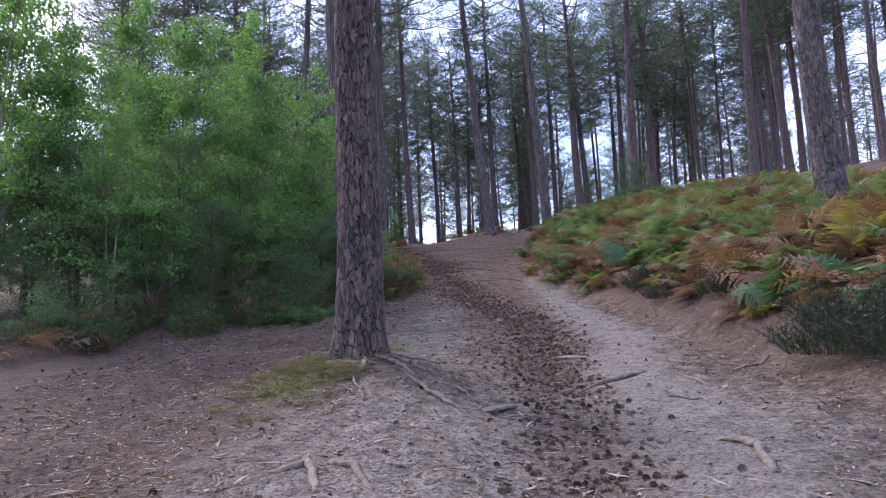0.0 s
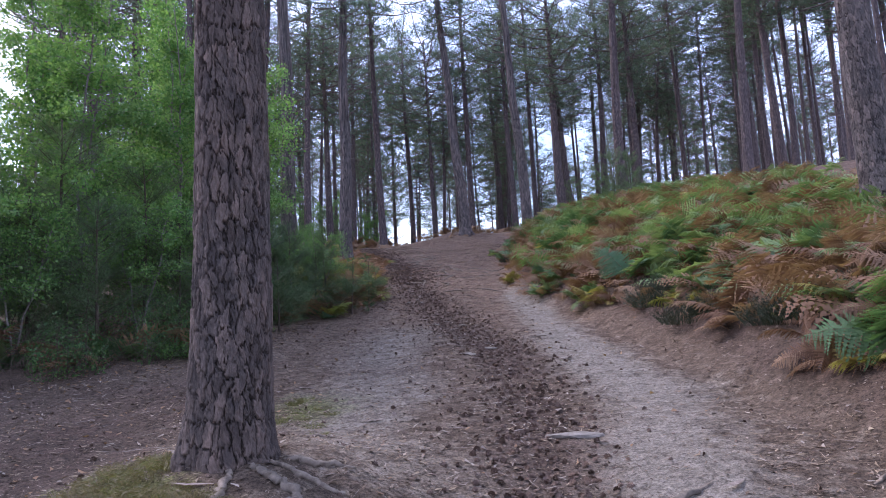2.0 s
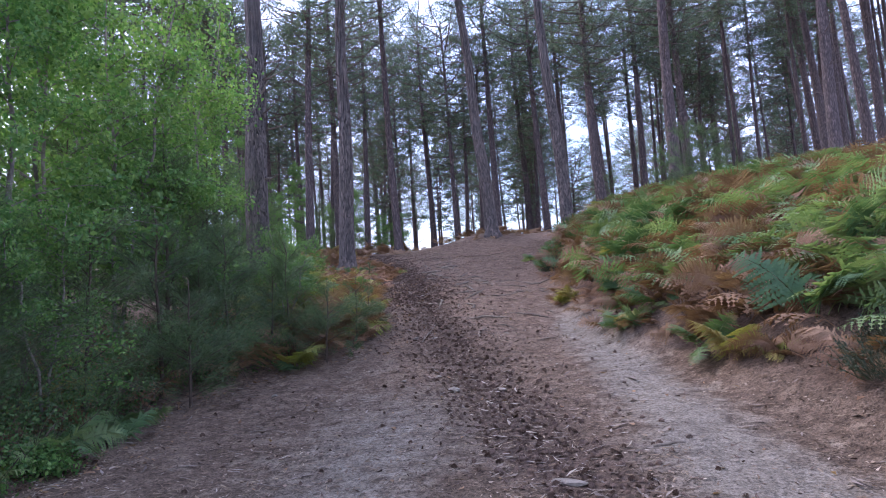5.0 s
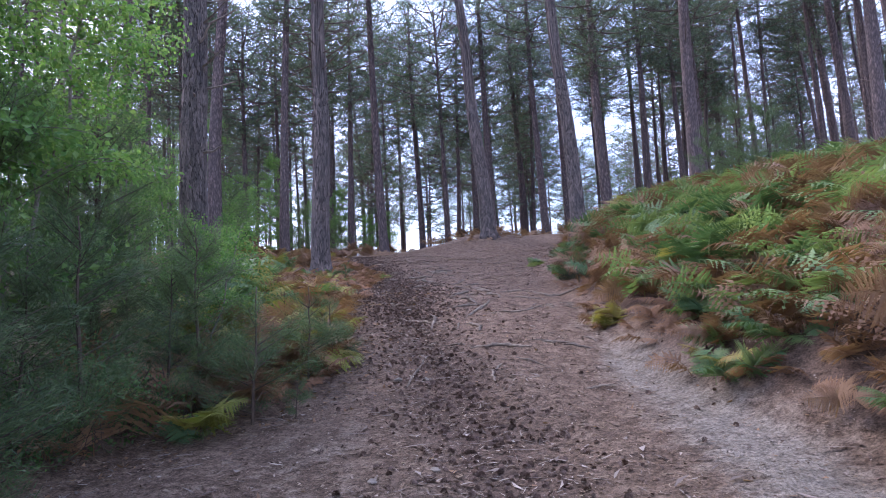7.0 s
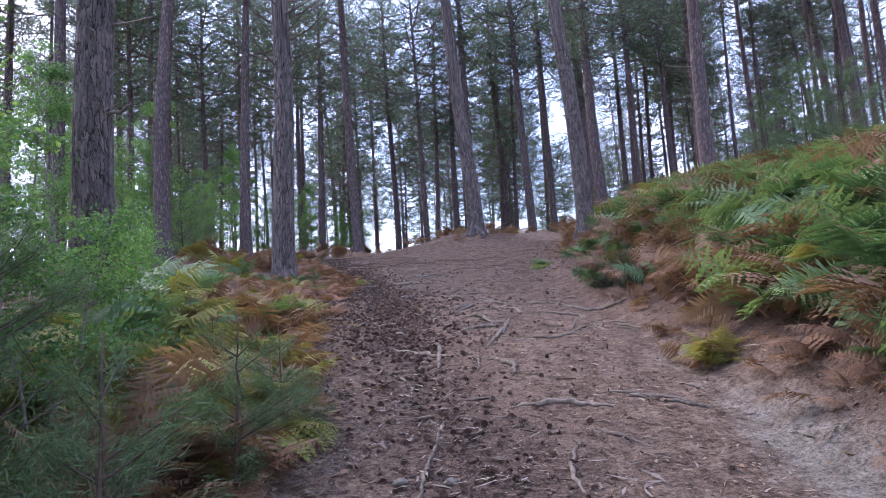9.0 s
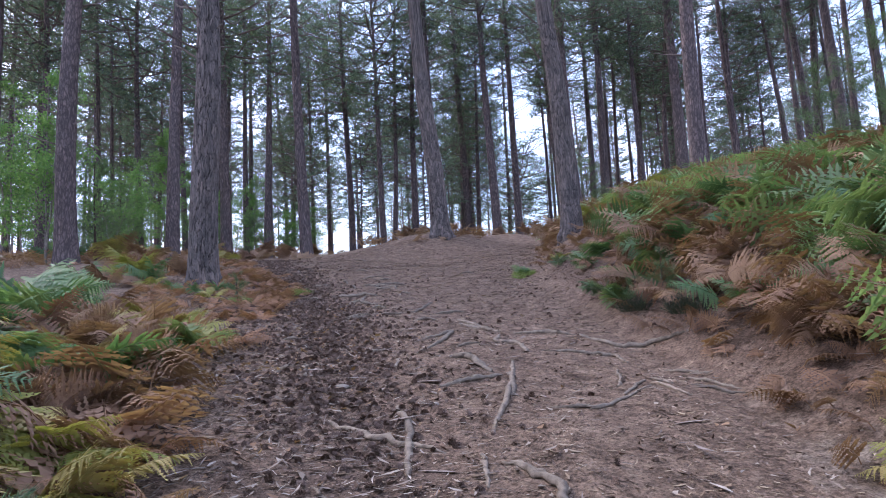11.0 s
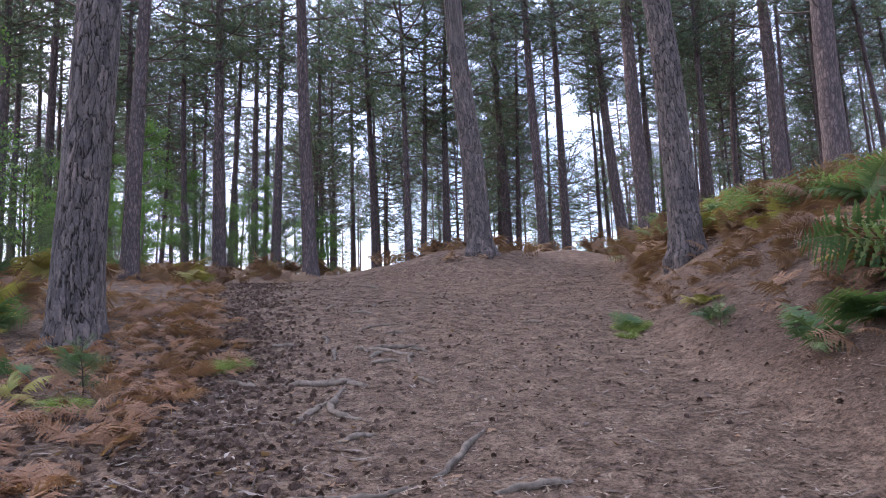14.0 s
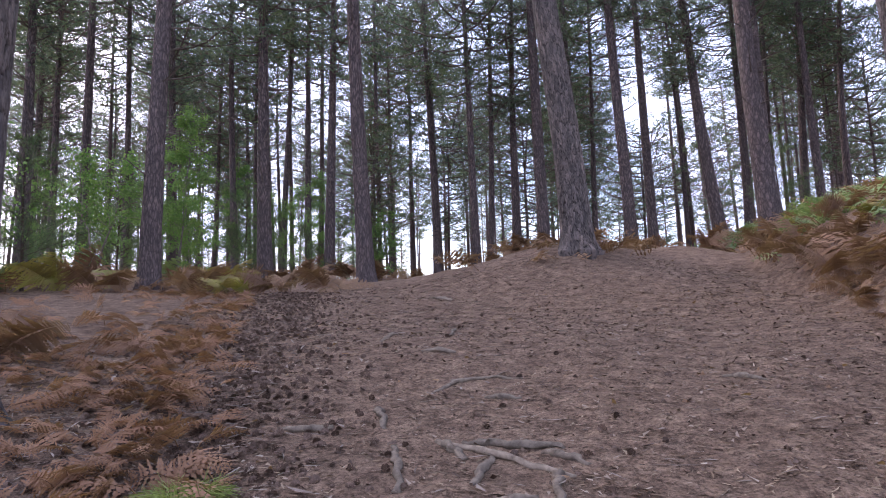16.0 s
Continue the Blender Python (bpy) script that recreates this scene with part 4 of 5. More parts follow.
for n_birch, (x, y, k) in enumerate(((-3.9, 13.88, 0), (-5.2, 12.63, 0), (-4.1, 15.9, 1), (-5.9, 14.52, 0), (-4.6, 15.32, 0), (-7.4, 12.41, 1), (-4, 16.98, 1), (-5.3, 17.34, 0), (-7.7, 15.4, 0), (-6.3, 18.89, 1), (-9.1, 13.27, 1), (-10, 20, 1), (-12.1, 17.1, 1), (-13, 24, 0), (-9, 23, 2), (-11.3, 14.2, 1),
                                     (-9.1, 17.1, 0), (-5, 19.5, 1), (-9.72, 36, 1), (-12.27, 39, 1), (-10.38, 47, 0), (-15.31, 42, 0), (-13.45, 52, 1), (-18.38, 47, 0), (-8.99, 55, 2), (-20.49, 55, 0), (-10.82, 43, 2), (-16.24, 37, 0), (-5.76, 60, 2), (-11, 33, 0), (-14, 31, 0), (-9.06, 60, 0), (-12.53, 58, 0), (-16.59, 62, 0), (-21.56, 60, 0), (-7.64, 66, 1), (-3.3, 13.27, 2), (-4, 12.2, 2), (-8.2, 11.2, 0), (-9.6, 12.8, 0), (-8.9, 14.68, 0), (-5.2, 11.16, 2))):
    birch(k, x, y, (0.6 if k == 2 and y < 17 else 1.2 if x < -6 and y < 17 else 1.05) + 0.05 * (n_birch % 5), n_birch * 1.7)
for n_pine, (x, y, k, s) in enumerate(((-3.2, 13.69, 1, 0.9), (-4.2, 12.84, 0, 0.9), (-5.6, 11.68, 1, 1), (-4.8, 11.68, 2, 1), (-2.5, 14.52, 2, 1), (-3, 14.92, 1, 1), (-2.3, 16.74, 1, 0.6), (-3.1, 17.6, 1, 0.4), (-3.7, 18.0, 0, 0.32),
                                       (-6.8, 11.42, 0, 1), (-3.5, 16.12, 0, 0.9), (-2.6, 15.96, 1, 0.85), (-5.1, 16.26, 0, 1), (-8, 10.38, 1, 1), (-9, 10.6, 0, 0.8), (-10.4, 11.6, 0, 0.9), (-7.2, 11.9, 1, 0.9), (-2.6, 27.6, 2, 0.35), (-8.3, 15, 0, 1), (-10.1, 12.2, 0, 1), (-11.1, 16.5, 0, 1), (-8.1, 17.77, 0, 1), (-10, 24, 0, 1), (-9.25, 38, 0, 1), (-11.35, 45, 0, 1), (-14.38, 47, 0, 1.1), (-8.42, 50, 0, 0.9), (-17.32, 43, 0, 1.2), (9.12, 47, 0, 0.9), (-12.62, 64, 0, 1.5), (-17.53, 58, 0, 1.6), (-8.09, 62, 0, 1.2), (-22.62, 64, 0, 1.6), (-9.95, 52, 0, 1.2), (-6.61, 49, 1, 1.0))):
    young_pine(k, x, y, s, n_pine * 2.1)

for x, y, k, s in ((-4.3, 11.6, 0, 0.7), (-3.5, 12.5, 0, 0.65), (-5.3, 11.6, 0, 0.75), (-2.1, 17.0, 1, 0.75), (-1.48, 16.6, 2, 0.85), (-1.14, 16.75, 2, 0.3), (-1.37, 19.05, 2, 0.4), (-2.0, 19.5, 2, 0.45), (-2.9, 15.6, 1, 0.7), (-1.75, 18.1, 2, 0.4), (-1.25, 17.7, 2, 0.72), (-1.15, 18.5, 2, 0.58), (-2.4, 17.3, 2, 0.6)):
    young_pine(k, x, y, s, 3 * x + y)
rng_thicket = np.random.default_rng(77)
for n_back in range(18):
    y = rng_thicket.uniform(11.5, 20)
    x = np.interp(y, LEFT_Y, LEFT_X) - 2.2 - rng_thicket.uniform(0, 7)
    young_pine(int(n_back % 2), x, y, rng_thicket.uniform(0.75, 1.15), n_back * 2.3)


# ---------- the thicket's undergrowth, heather, grass ----------
def undergrowth():
    """Dead twigs and low stems at the foot of the thicket, too many to count."""
    rng = np.random.default_rng(21)
    g = Geo()
    for _ in range(620):
        y = rng.uniform(9.0, 17.0)
        x = np.interp(y, LEFT_Y, LEFT_X) - 0.1 - rng.exponential(1.1)
        a, L = rng.uniform(0, 6.28), rng.uniform(0.2, 0.7)
        u = np.linspace(0, 1, 5)[:, None]
        p = np.array([x, y, gz(x, y) - 0.02]) + np.array([np.cos(a), np.sin(a), rng.uniform(0.1, 1.6)]) * L * u + rng.normal(0, 0.03, (5, 3)) * u
        tube(g, p, 0.0035 * (1 - 0.7 * u[:, 0]) + 0.0008, 4)
        for _ in range(3):
            q = p[int(rng.integers(1, 5))]
            tube(g, np.stack([q, q + rng.normal(0, 0.16, 3)]), np.array([0.003, 0.001]), 3)
    tagged(new("dead_twigs", g.mesh("dead_twigs", SAPLING_BARK)), "tangle of dry brown twigs under young trees", "twigs", kind="stuff")
    g = Geo()
    n = 42000
    y = rng.uniform(9.2, 16.5, n)
    x = np.interp(y, LEFT_Y, LEFT_X) - 0.15 - rng.exponential(1.5, n)
    lump = np.array([noise.noise(Vector((a * 1.1, b * 1.1, 7.7))) for a, b in zip(x, y)])
    keep = lump > -0.12
    x, y, lump = x[keep], y[keep], lump[keep]
    top = 0.25 + 1.5 * np.clip(lump + 0.25, 0, 1) * np.clip((np.interp(y, LEFT_Y, LEFT_X) - x), 0.15, 1.4)
    z = ground_z(x, y) + rng.uniform(0.03, 1, len(x)) * top
    leaves(g, np.stack([x, y, z], 1), rng.uniform(0.022, 0.05, len(x)), rng)
    tagged(new("undergrowth_leaves", g.mesh("undergrowth_leaves", UNDER)), "dark green leafy undergrowth below the young trees", "undergrowth", kind="stuff")


undergrowth()


def low_shrub(x, y, wide, tall, seed):
    """A knee-high shrub: fine stems fanned out of one stool, small leaves along them."""
    rng = np.random.default_rng(seed)
    ob = thing("low_shrub", (x, y, gz(x, y)), "low bright green leafy shrub at the thicket's edge", "shrub", "low shrubs")
    st, lf, at = Geo(), Geo(), []
    for _ in range(46):
        a, r = rng.uniform(0, 6.28), np.sqrt(rng.uniform()) * wide
        tip = np.array([r * np.cos(a), r * np.sin(a), tall * rng.uniform(0.5, 1) * (1 - 0.5 * (r / wide) ** 2)])
        u = np.linspace(0, 1, 5)[:, None]
        p = tip * np.concatenate([u, u, u**0.6], 1) + rng.normal(0, 0.012, (5, 3)) * u
        tube(st, p, 0.003 * (1 - 0.7 * u[:, 0]) + 0.0008, 4)
        v = rng.uniform(0.35, 1.05, 40)[:, None]
        at.append(tip * np.concatenate([v, v, v**0.6], 1) + rng.normal(0, 0.04, (40, 3)))
    at = np.concatenate(at)
    leaves(lf, at, rng.uniform(0.02, 0.042, len(at)), rng)
    part("stem", st.mesh("stem", SAPLING_BARK, True), ob)
    part("foliage", lf.mesh("foliage", BIRCH_LEAF), ob)


for n_shrub, (x, y, w, h) in enumerate(((-2.95, 11.85, 0.36, 0.34), (-2.72, 12.4, 0.3, 0.28), (-3.35, 11.7, 0.3, 0.3))):
    low_shrub(x, y, w, h, 60 + n_shrub)


def heather_model(seed):
    rng = np.random.default_rng(seed)
    g = Geo()
    n = 260
    a, r = rng.uniform(0, 6.28, n), np.sqrt(rng.uniform(0, 1, n)) * 0.3
    base = np.stack([r * np.cos(a), r * np.sin(a), np.full(n, -0.02)], 1)
    d = unit(np.stack([np.cos(a) * r * 2.2, np.sin(a) * r * 2.2, np.ones(n)], 1) + rng.normal(0, 0.22, (n, 3)))
    L = rng.uniform(0.2, 0.42, n) * (1.1 - r)
    blades(g, base, d, L, np.full(n, 0.006), rng)
    m = 16
    at = np.repeat(base, m, 0) + np.repeat(d * L[:, None], m, 0) * rng.uniform(0.2, 1.05, (n * m, 1))
    blades(g, at, unit(np.repeat(d, m, 0) + rng.normal(0, 0.6, at.shape)), rng.uniform(0.02, 0.05, n * m), rng.uniform(0.004, 0.01, n * m), rng)
    return g.mesh("heather", HEATHER)


HEATHERS = [heather_model(90 + k) for k in range(2)]


def heather(k, x, y, scale, turn=0.0):
    ob = new("heather_clump", HEATHERS[k])
    ob.location, ob.rotation_euler, ob.scale = (x, y, gz(x, y)), (0, 0, turn), (scale, scale, 0.8 * scale)
    tagged(ob, "low dark heather clump at the foot of the bank", "heather", "heather clumps")


for n_heather, (x, y, s) in enumerate(((3.75, 5.75, 1.3), (4.0, 5.4, 1.4), (4.1, 6.0, 1.4), (4.3, 5.2, 1.3), (3.9, 5.0, 1.2), (4.3, 9.1, 1.2), (4.55, 8.7, 1.2), (4.15, 9.5, 1.0), (3.8, 12.4, 1.2), (4.05, 12.7, 1.0),
                                       (3.75, 11.2, 0.9), (4.0, 10.9, 1.0), (2.6, 22.8, 0.7), (2.45, 23.8, 0.6))):
    heather(n_heather % 2, x, y, s, n_heather * 1.3)


def tuft_model(seed, tall, count, mat, spread):
    rng = np.random.default_rng(seed)
    g = Geo()
    a, r = rng.uniform(0, 6.28, count), np.sqrt(rng.uniform(0, 1, count)) * spread
    base = np.stack([r * np.cos(a), r * np.sin(a), np.full(count, -0.015)], 1)
    d = unit(np.stack([np.cos(a) * 0.7, np.sin(a) * 0.7, np.ones(count)], 1) + rng.normal(0, 0.35, (count, 3)))
    L = rng.uniform(0.4, 1, count) * tall
    mid = base + d * L[:, None] * 0.55
    blades(g, base, d, L * 0.8, np.full(count, 0.007), rng)
    blades(g, mid, unit(d + (0, 0, -0.9)), L * 0.55, np.full(count, 0.006), rng)
    return g.mesh("grass_tuft", mat)


GRASS = [tuft_model(95, 0.13, 160, MOSS_GRASS, 0.16), tuft_model(96, 0.15, 200, FRESH_GRASS, 0.12), tuft_model(97, 0.12, 200, DRY_GRASS, 0.2), tuft_model(98, 0.24, 240, FRESH_GRASS, 0.09)]


def grass(k, x, y, scale, label, turn=0.0):
    ob = new("grass_tuft", GRASS[k])
    ob.location, ob.rotation_euler, ob.scale = (x, y, gz(x, y)), (0, 0, turn), (scale,) * 3
    tagged(ob, label, "grass", "grass tufts")


def build_grass():
    rng = np.random.default_rng(31)
    for _ in range(84):
        a = rng.uniform(2.3, 4.9)
        r = 0.3 + abs(rng.normal(0, 0.4))
        x, y = -0.65 + r * np.cos(a) * 1.15, 6.15 + r * np.sin(a)
        grass(int(rng.choice([0, 2, 2])), x, y, rng.uniform(0.45, 0.85), "mossy yellow-green grass tuft on the pine's mound", rng.uniform(0, 6))
    for _ in range(14):
        grass(0, rng.normal(-0.8, 0.3), rng.normal(8.8, 0.4), rng.uniform(0.4, 0.7), "thin mossy grass tuft on worn soil", rng.uniform(0, 6))
    for x, y in ((-1.87, 28.78), (-1.76, 28.84), (-1.8, 28.72)):
        grass(3, x, y, rng.uniform(0.8, 1.05), "bright green grass tuft on needle litter", rng.uniform(0, 6))
    for x, y in ((2.48, 30.0), (2.58, 30.12), (2.4, 30.14), (2.3, 29.65), (-2.46, 27.1)):
        grass(3, x, y, rng.uniform(0.6, 0.9), "fresh green tuft beside the path", rng.uniform(0, 6))


build_grass()

rng_place = np.random.default_rng(33)
for x, y, s, kind in ((2.62, 17, 0.4, GREEN), (2.75, 17.3, 0.55, GREEN), (2.28, 19.75, 0.5, YELLOW), (2.85, 18.1, 0.64, GREEN), (2.34, 19.62, 0.42, YELLOW), (2.42, 24.2, 0.6, GREEN), (2.45, 24.9, 0.5, GREEN), (2.22, 19.55, 0.4, YELLOW), (3.7, 26.7, 0.75, GREEN), (3.5, 25.6, 0.6, BROWN),
                      (3.35, 24.9, 0.6, GREEN), (3.9, 27.9, 0.75, GREEN), (3.7, 27.4, 0.55, YELLOW), (4.3, 28.9, 0.7, BROWN), (2.5, 30.1, 0.42, GREEN), (3.5, 20.5, 1.15, GREEN), (3.9, 21.5, 1.15, GREEN), (3.2, 21.3, 1.1, GREEN), (4.3, 20.3, 1.2, GREEN), (3.4, 25.2, 1, GREEN), (4, 24.6, 1.1, GREEN), (3.1, 24.4, 0.8, GREEN), (-2.6, 13.27, 0.5, GREEN), (-2.7, 13.69, 0.6, GREEN), (-5.5, 10.9, 0.9, GREEN), (-4.2, 11.68, 0.9, BROWN), (-1.9, 16.32, 0.5, GREEN),
                      (-2, 17.1, 0.8, BROWN), (-1.5, 17.85, 0.6, YELLOW), (-1.6, 18.37, 0.75, BROWN), (-1.5, 19, 0.8, YELLOW), (-2, 20.2, 0.9, YELLOW), (-1.8, 19.6, 0.8, BROWN), (-2.4, 21.5, 1, GREEN), (-2.5, 21.9, 0.8, YELLOW), (-1.85, 18.66, 1, YELLOW), (-2.2, 19.18, 1.1, YELLOW),
                      (-2, 18.22, 1, BROWN), (-2.6, 19.3, 1.2, GREEN), (-3, 20.2, 1.2, GREEN), (-1.6, 19.03, 0.7, BROWN), (-3.4, 22.5, 1, GREEN), (-3.8, 23.3, 1.3, GREEN), (-2.9, 21.2, 1.1, YELLOW), (4.31, 33.9, 0.65, RUST), (4.2, 34.6, 0.72, RUST), (4.34, 35.3, 0.79, RUST),
                      (4.57, 36.1, 0.86, RUST), (4.98, 35.5, 0.79, RUST), (4.86, 36.9, 0.86, RUST), (5.05, 38.2, 0.86, RUST), (5.43, 39.2, 0.86, RUST), (4.72, 33.2, 0.65, RUST), (1.92, 40, 0.7, RUST), (0.72, 39.9, 0.7, RUST), (0.31, 40.5, 0.7, RUST), (1.41, 40.6, 0.8, RUST),
                      (5.58, 36, 0.72, YELLOW), (5.96, 37.5, 0.79, BROWN), (5.74, 38.8, 0.72, YELLOW), (6.12, 40, 0.79, BROWN), (-2.7, 18.81, 1.4, YELLOW), (-3, 19.2, 1.65, GREEN), (-3.3, 20.2, 1.5, YELLOW), (-2.9, 20.7, 1.4, YELLOW), (-3.3, 21.8, 1.5, GREEN), (-3.1, 22.8, 0.8, RUST),
                      (-3.8, 23.9, 1.4, GREEN), (-3.5, 25, 1.1, BROWN), (-4.3, 25.2, 1.5, GREEN), (-4.2, 22.4, 1.6, GREEN), (-2.4, 18.51, 1.2, YELLOW), (3.35, 18.9, 1.1, GREEN), (3.6, 19.7, 1.15, GREEN), (2.95, 19.3, 0.9, BROWN), (2.85, 18.4, 0.77, BROWN), (3.1, 20.3, 1, BROWN),
                      (2.9, 21.5, 0.9, BROWN), (2.95, 22.6, 0.9, BROWN), (2.8, 22.2, 0.7, GREEN), (3.9, 27, 1.2, GREEN), (2.75, 24.6, 0.6, GREEN), (3, 24.4, 0.8, GREEN), (-2.95, 19.3, 1.4, GREEN), (-3.35, 20.3, 1.4, GREEN), (-3, 20, 1.4, YELLOW), (-2, 17.92, 1.1, YELLOW),
                      (-2.3, 18.44, 1.2, RUST), (-1.7, 17.7, 0.9, RUST), (-2.5, 18.74, 1.3, YELLOW), (-1.8, 16.86, 0.8, RUST), (-2, 17.28, 0.9, RUST), (-1.6, 18.22, 1, YELLOW), (-2.4, 16.56, 0.9, RUST), (-2.1, 19.2, 1.1, YELLOW), (-2.4, 20, 1.1, YELLOW), (-2.2, 20.9, 0.9, RUST),
                      (-6.15, 38, 1, BROWN), (-6.38, 40, 1.1, BROWN), (-3.24, 44.5, 1.1, RUST), (-4.25, 45.2, 1.2, RUST), (-5.34, 44.6, 1.2, RUST), (-6.36, 45.6, 1.3, RUST), (-7.54, 44.2, 1.2, YELLOW), (-8.73, 43.6, 1.2, BROWN), (-7.11, 42.4, 1.1, YELLOW), (-8.1, 41.2, 1.2, GREEN),
                      (-4.97, 46.6, 1.2, BROWN), (-2.56, 46, 1, BROWN), (2.58, 43, 1.1, BROWN), (3.47, 43.8, 1.1, RUST), (4.48, 43.2, 1.2, BROWN), (5.29, 42.4, 1.1, RUST), (5.87, 43.6, 1.2, BROWN), (1.59, 41.8, 1, BROWN), (0.6, 41.6, 1, BROWN), (0.09, 42, 0.9, BROWN),
                      (-2.1, 18.96, 0.9, BROWN), (-2.3, 19.6, 1, BROWN), (-2.1, 20.6, 0.8, BROWN), (-2.6, 21.4, 1, BROWN), (-2.8, 22.6, 0.9, BROWN), (-3, 24, 0.8, BROWN), (3.9, 8, 0.75, BROWN), (4.05, 8.3, 0.8, BROWN), (4.2, 7.6, 0.9, GREEN), (4.5, 7.9, 1, GREEN),
                      (4.6, 6.8, 0.9, GREEN), (4.4, 5.9, 0.7, GREEN), (4.9, 8.8, 1.1, RUST), (4.4, 8.4, 0.8, YELLOW), (3.95, 10.1, 0.75, BROWN), (4.1, 10.4, 0.8, RUST), (3.95, 11.4, 0.7, BROWN), (3.95, 11.9, 0.6, YELLOW), (4.3, 11.6, 0.9, GREEN), (3.75, 12.9, 0.8, BROWN),
                      (3.4, 13.7, 0.7, BROWN), (3.2, 14.2, 0.7, YELLOW), (3.1, 14.8, 0.8, GREEN), (3, 15.5, 0.68, BROWN), (2.7, 16.4, 0.59, GREEN), (2.6, 16.8, 0.51, YELLOW), (2.55, 16.6, 0.51, GREEN), (4.8, 10.2, 1, RUST), (5.3, 10.8, 1.1, GREEN), (5.4, 9.3, 1.1, RUST),
                      (5, 7.4, 1, YELLOW), (5.2, 6.4, 1.1, GREEN), (3.6, 14.9, 1, RUST), (3.9, 13.9, 1.1, GREEN), (4.5, 13.2, 1.1, GREEN), (-1.7, 17.9, 0.9, RUST), (-1.5, 18.6, 0.9, YELLOW), (-1.9, 18.9, 1, RUST), (-1.35, 19.4, 0.8, BROWN), (-1.3, 18, 0.7, BROWN),
                      (-1.6, 20, 0.9, YELLOW), (-2.55, 11.45, 0.5, GREEN), (-3, 11.9, 0.6, GREEN), (-2.8, 12.5, 0.6, GREEN), (2.9, 28.8, 0.35, GREEN), (3.1, 29.5, 0.4, YELLOW), (3.8, 28.9, 0.45, BROWN), (3.7, 30.6, 0.4, BROWN), (4.9, 31.2, 0.6, YELLOW), (3.3, 31, 0.3, BROWN),
                      (-3.1, 28.4, 0.4, GREEN), (-2.9, 27.2, 0.35, YELLOW), (-3.3, 27.8, 0.4, GREEN), (-3.5, 38.6, 1, RUST), (-4.6, 39, 1.1, RUST), (-5.6, 38.9, 1.1, YELLOW), (-6.4, 39.8, 1.2, RUST), (-8.6, 38.2, 1.3, YELLOW), (-9.8, 37.6, 1.3, GREEN), (-7.6, 37.9, 1.1, RUST),
                      (-10.8, 38.6, 1.4, GREEN), (-9.2, 39.6, 1.2, RUST), (5.2, 33.8, 0.8, YELLOW), (5.6, 34.8, 0.8, YELLOW), (6.2, 35.4, 0.9, GREEN), (6.6, 34.2, 0.9, RUST), (2.83, 26.85, 0.6, GREEN), (3.05, 26.78, 0.7, GREEN), (2.49, 24.89, 0.45, GREEN), (4.9, 32.3, 0.5, RUST), (5.3, 31.8, 0.55, BROWN), (5, 31.4, 0.45, RUST), (4.6, 31.8, 0.35, BROWN), (5.6, 32.6, 0.6, RUST), (3.75, 33.2, 0.5, RUST), (3.95, 33.9, 0.6, BROWN), (-6.3, 10.1, 1.3, GREEN), (-5.6, 10.6, 1, RUST), (-5.2, 10.5, 0.9, GREEN), (-3.6, 11.6, 0.8, GREEN), (-2.9, 13, 0.8, GREEN), (-4.7, 29.6, 0.9, GREEN), (-5.2, 30.2, 1, YELLOW), (-4.4, 28.9, 0.6, YELLOW), (-5, 28.6, 0.9, RUST), (-3.9, 28.2, 0.5, GREEN), (-4.6, 31.2, 0.9, RUST), (-5.6, 29.2, 1, GREEN), (-5.4, 31.4, 1, RUST)):
    bracken(kind, x, y, s, rng_place.uniform(0, 6), rng_place, 6)
birch(1, -5.89, 11.02, 0.95, 2.6)
birch(2, -2.3, 17.6, 0.5, 0.7)
birch(2, -3.1, 19.8, 0.42, 1.0)
birch(2, -3.45, 21.3, 0.46, 2.2)
for x, y, s in ((2.45, 23.8, 0.3), (2.62, 23.55, 0.34), (2.75, 23.9, 0.36), (2.4, 24.3, 0.28)):
    young_pine(2, x, y, s, x * 9)
young_pine(2, 2.76, 28.33, 0.24, 1.0)
young_pine(0, 6.4, 25.0, 0.6, 0.4)
young_pine(1, 6.9, 24.6, 0.8, 2.0)
young_pine(1, 6.0, 25.6, 0.65, 4.0)


# ---------- roots ----------
def root(radius, *way):
    """A surface root, half sunk in the soil, worn on top."""
    rng = np.random.default_rng(int(abs(way[0][0]) * 100 + way[0][1] * 1000))
    way = np.array(way, float)
    if np.hypot(*(way[-1] - way[0])) < 0.05:
        return
    s = np.linspace(0, 1, len(way))
    t = np.linspace(0, 1, 6 * len(way))
    xy = np.stack([np.interp(t, s, way[:, k]) for k in (0, 1)], 1)
    xy[1:-1] = (xy[:-2] + xy[1:-1] + xy[2:]) / 3
    xy += rng.normal(0, 0.008, xy.shape)
    r = (0.42 if radius > 0.055 else 0.52) * radius * (0.35 + 0.65 * np.sin(np.pi * (0.08 + 0.84 * t)) ** 0.7) * rng.uniform(0.85, 1.15, len(t))
    z = ground_z(xy[:, 0], xy[:, 1]) + r * (0.95 * np.sin(np.pi * t) - 0.35)
    g = Geo()
    tube(g, np.stack([xy[:, 0], xy[:, 1], z], 1), r, 9)
    g.v[0] += rng.normal(0, radius * 0.07, g.v[0].shape)
    tagged(new("tree_root", g.mesh("tree_root", ROOT, True)), "bare worn pine root crossing the path", "root", "roots across the path")


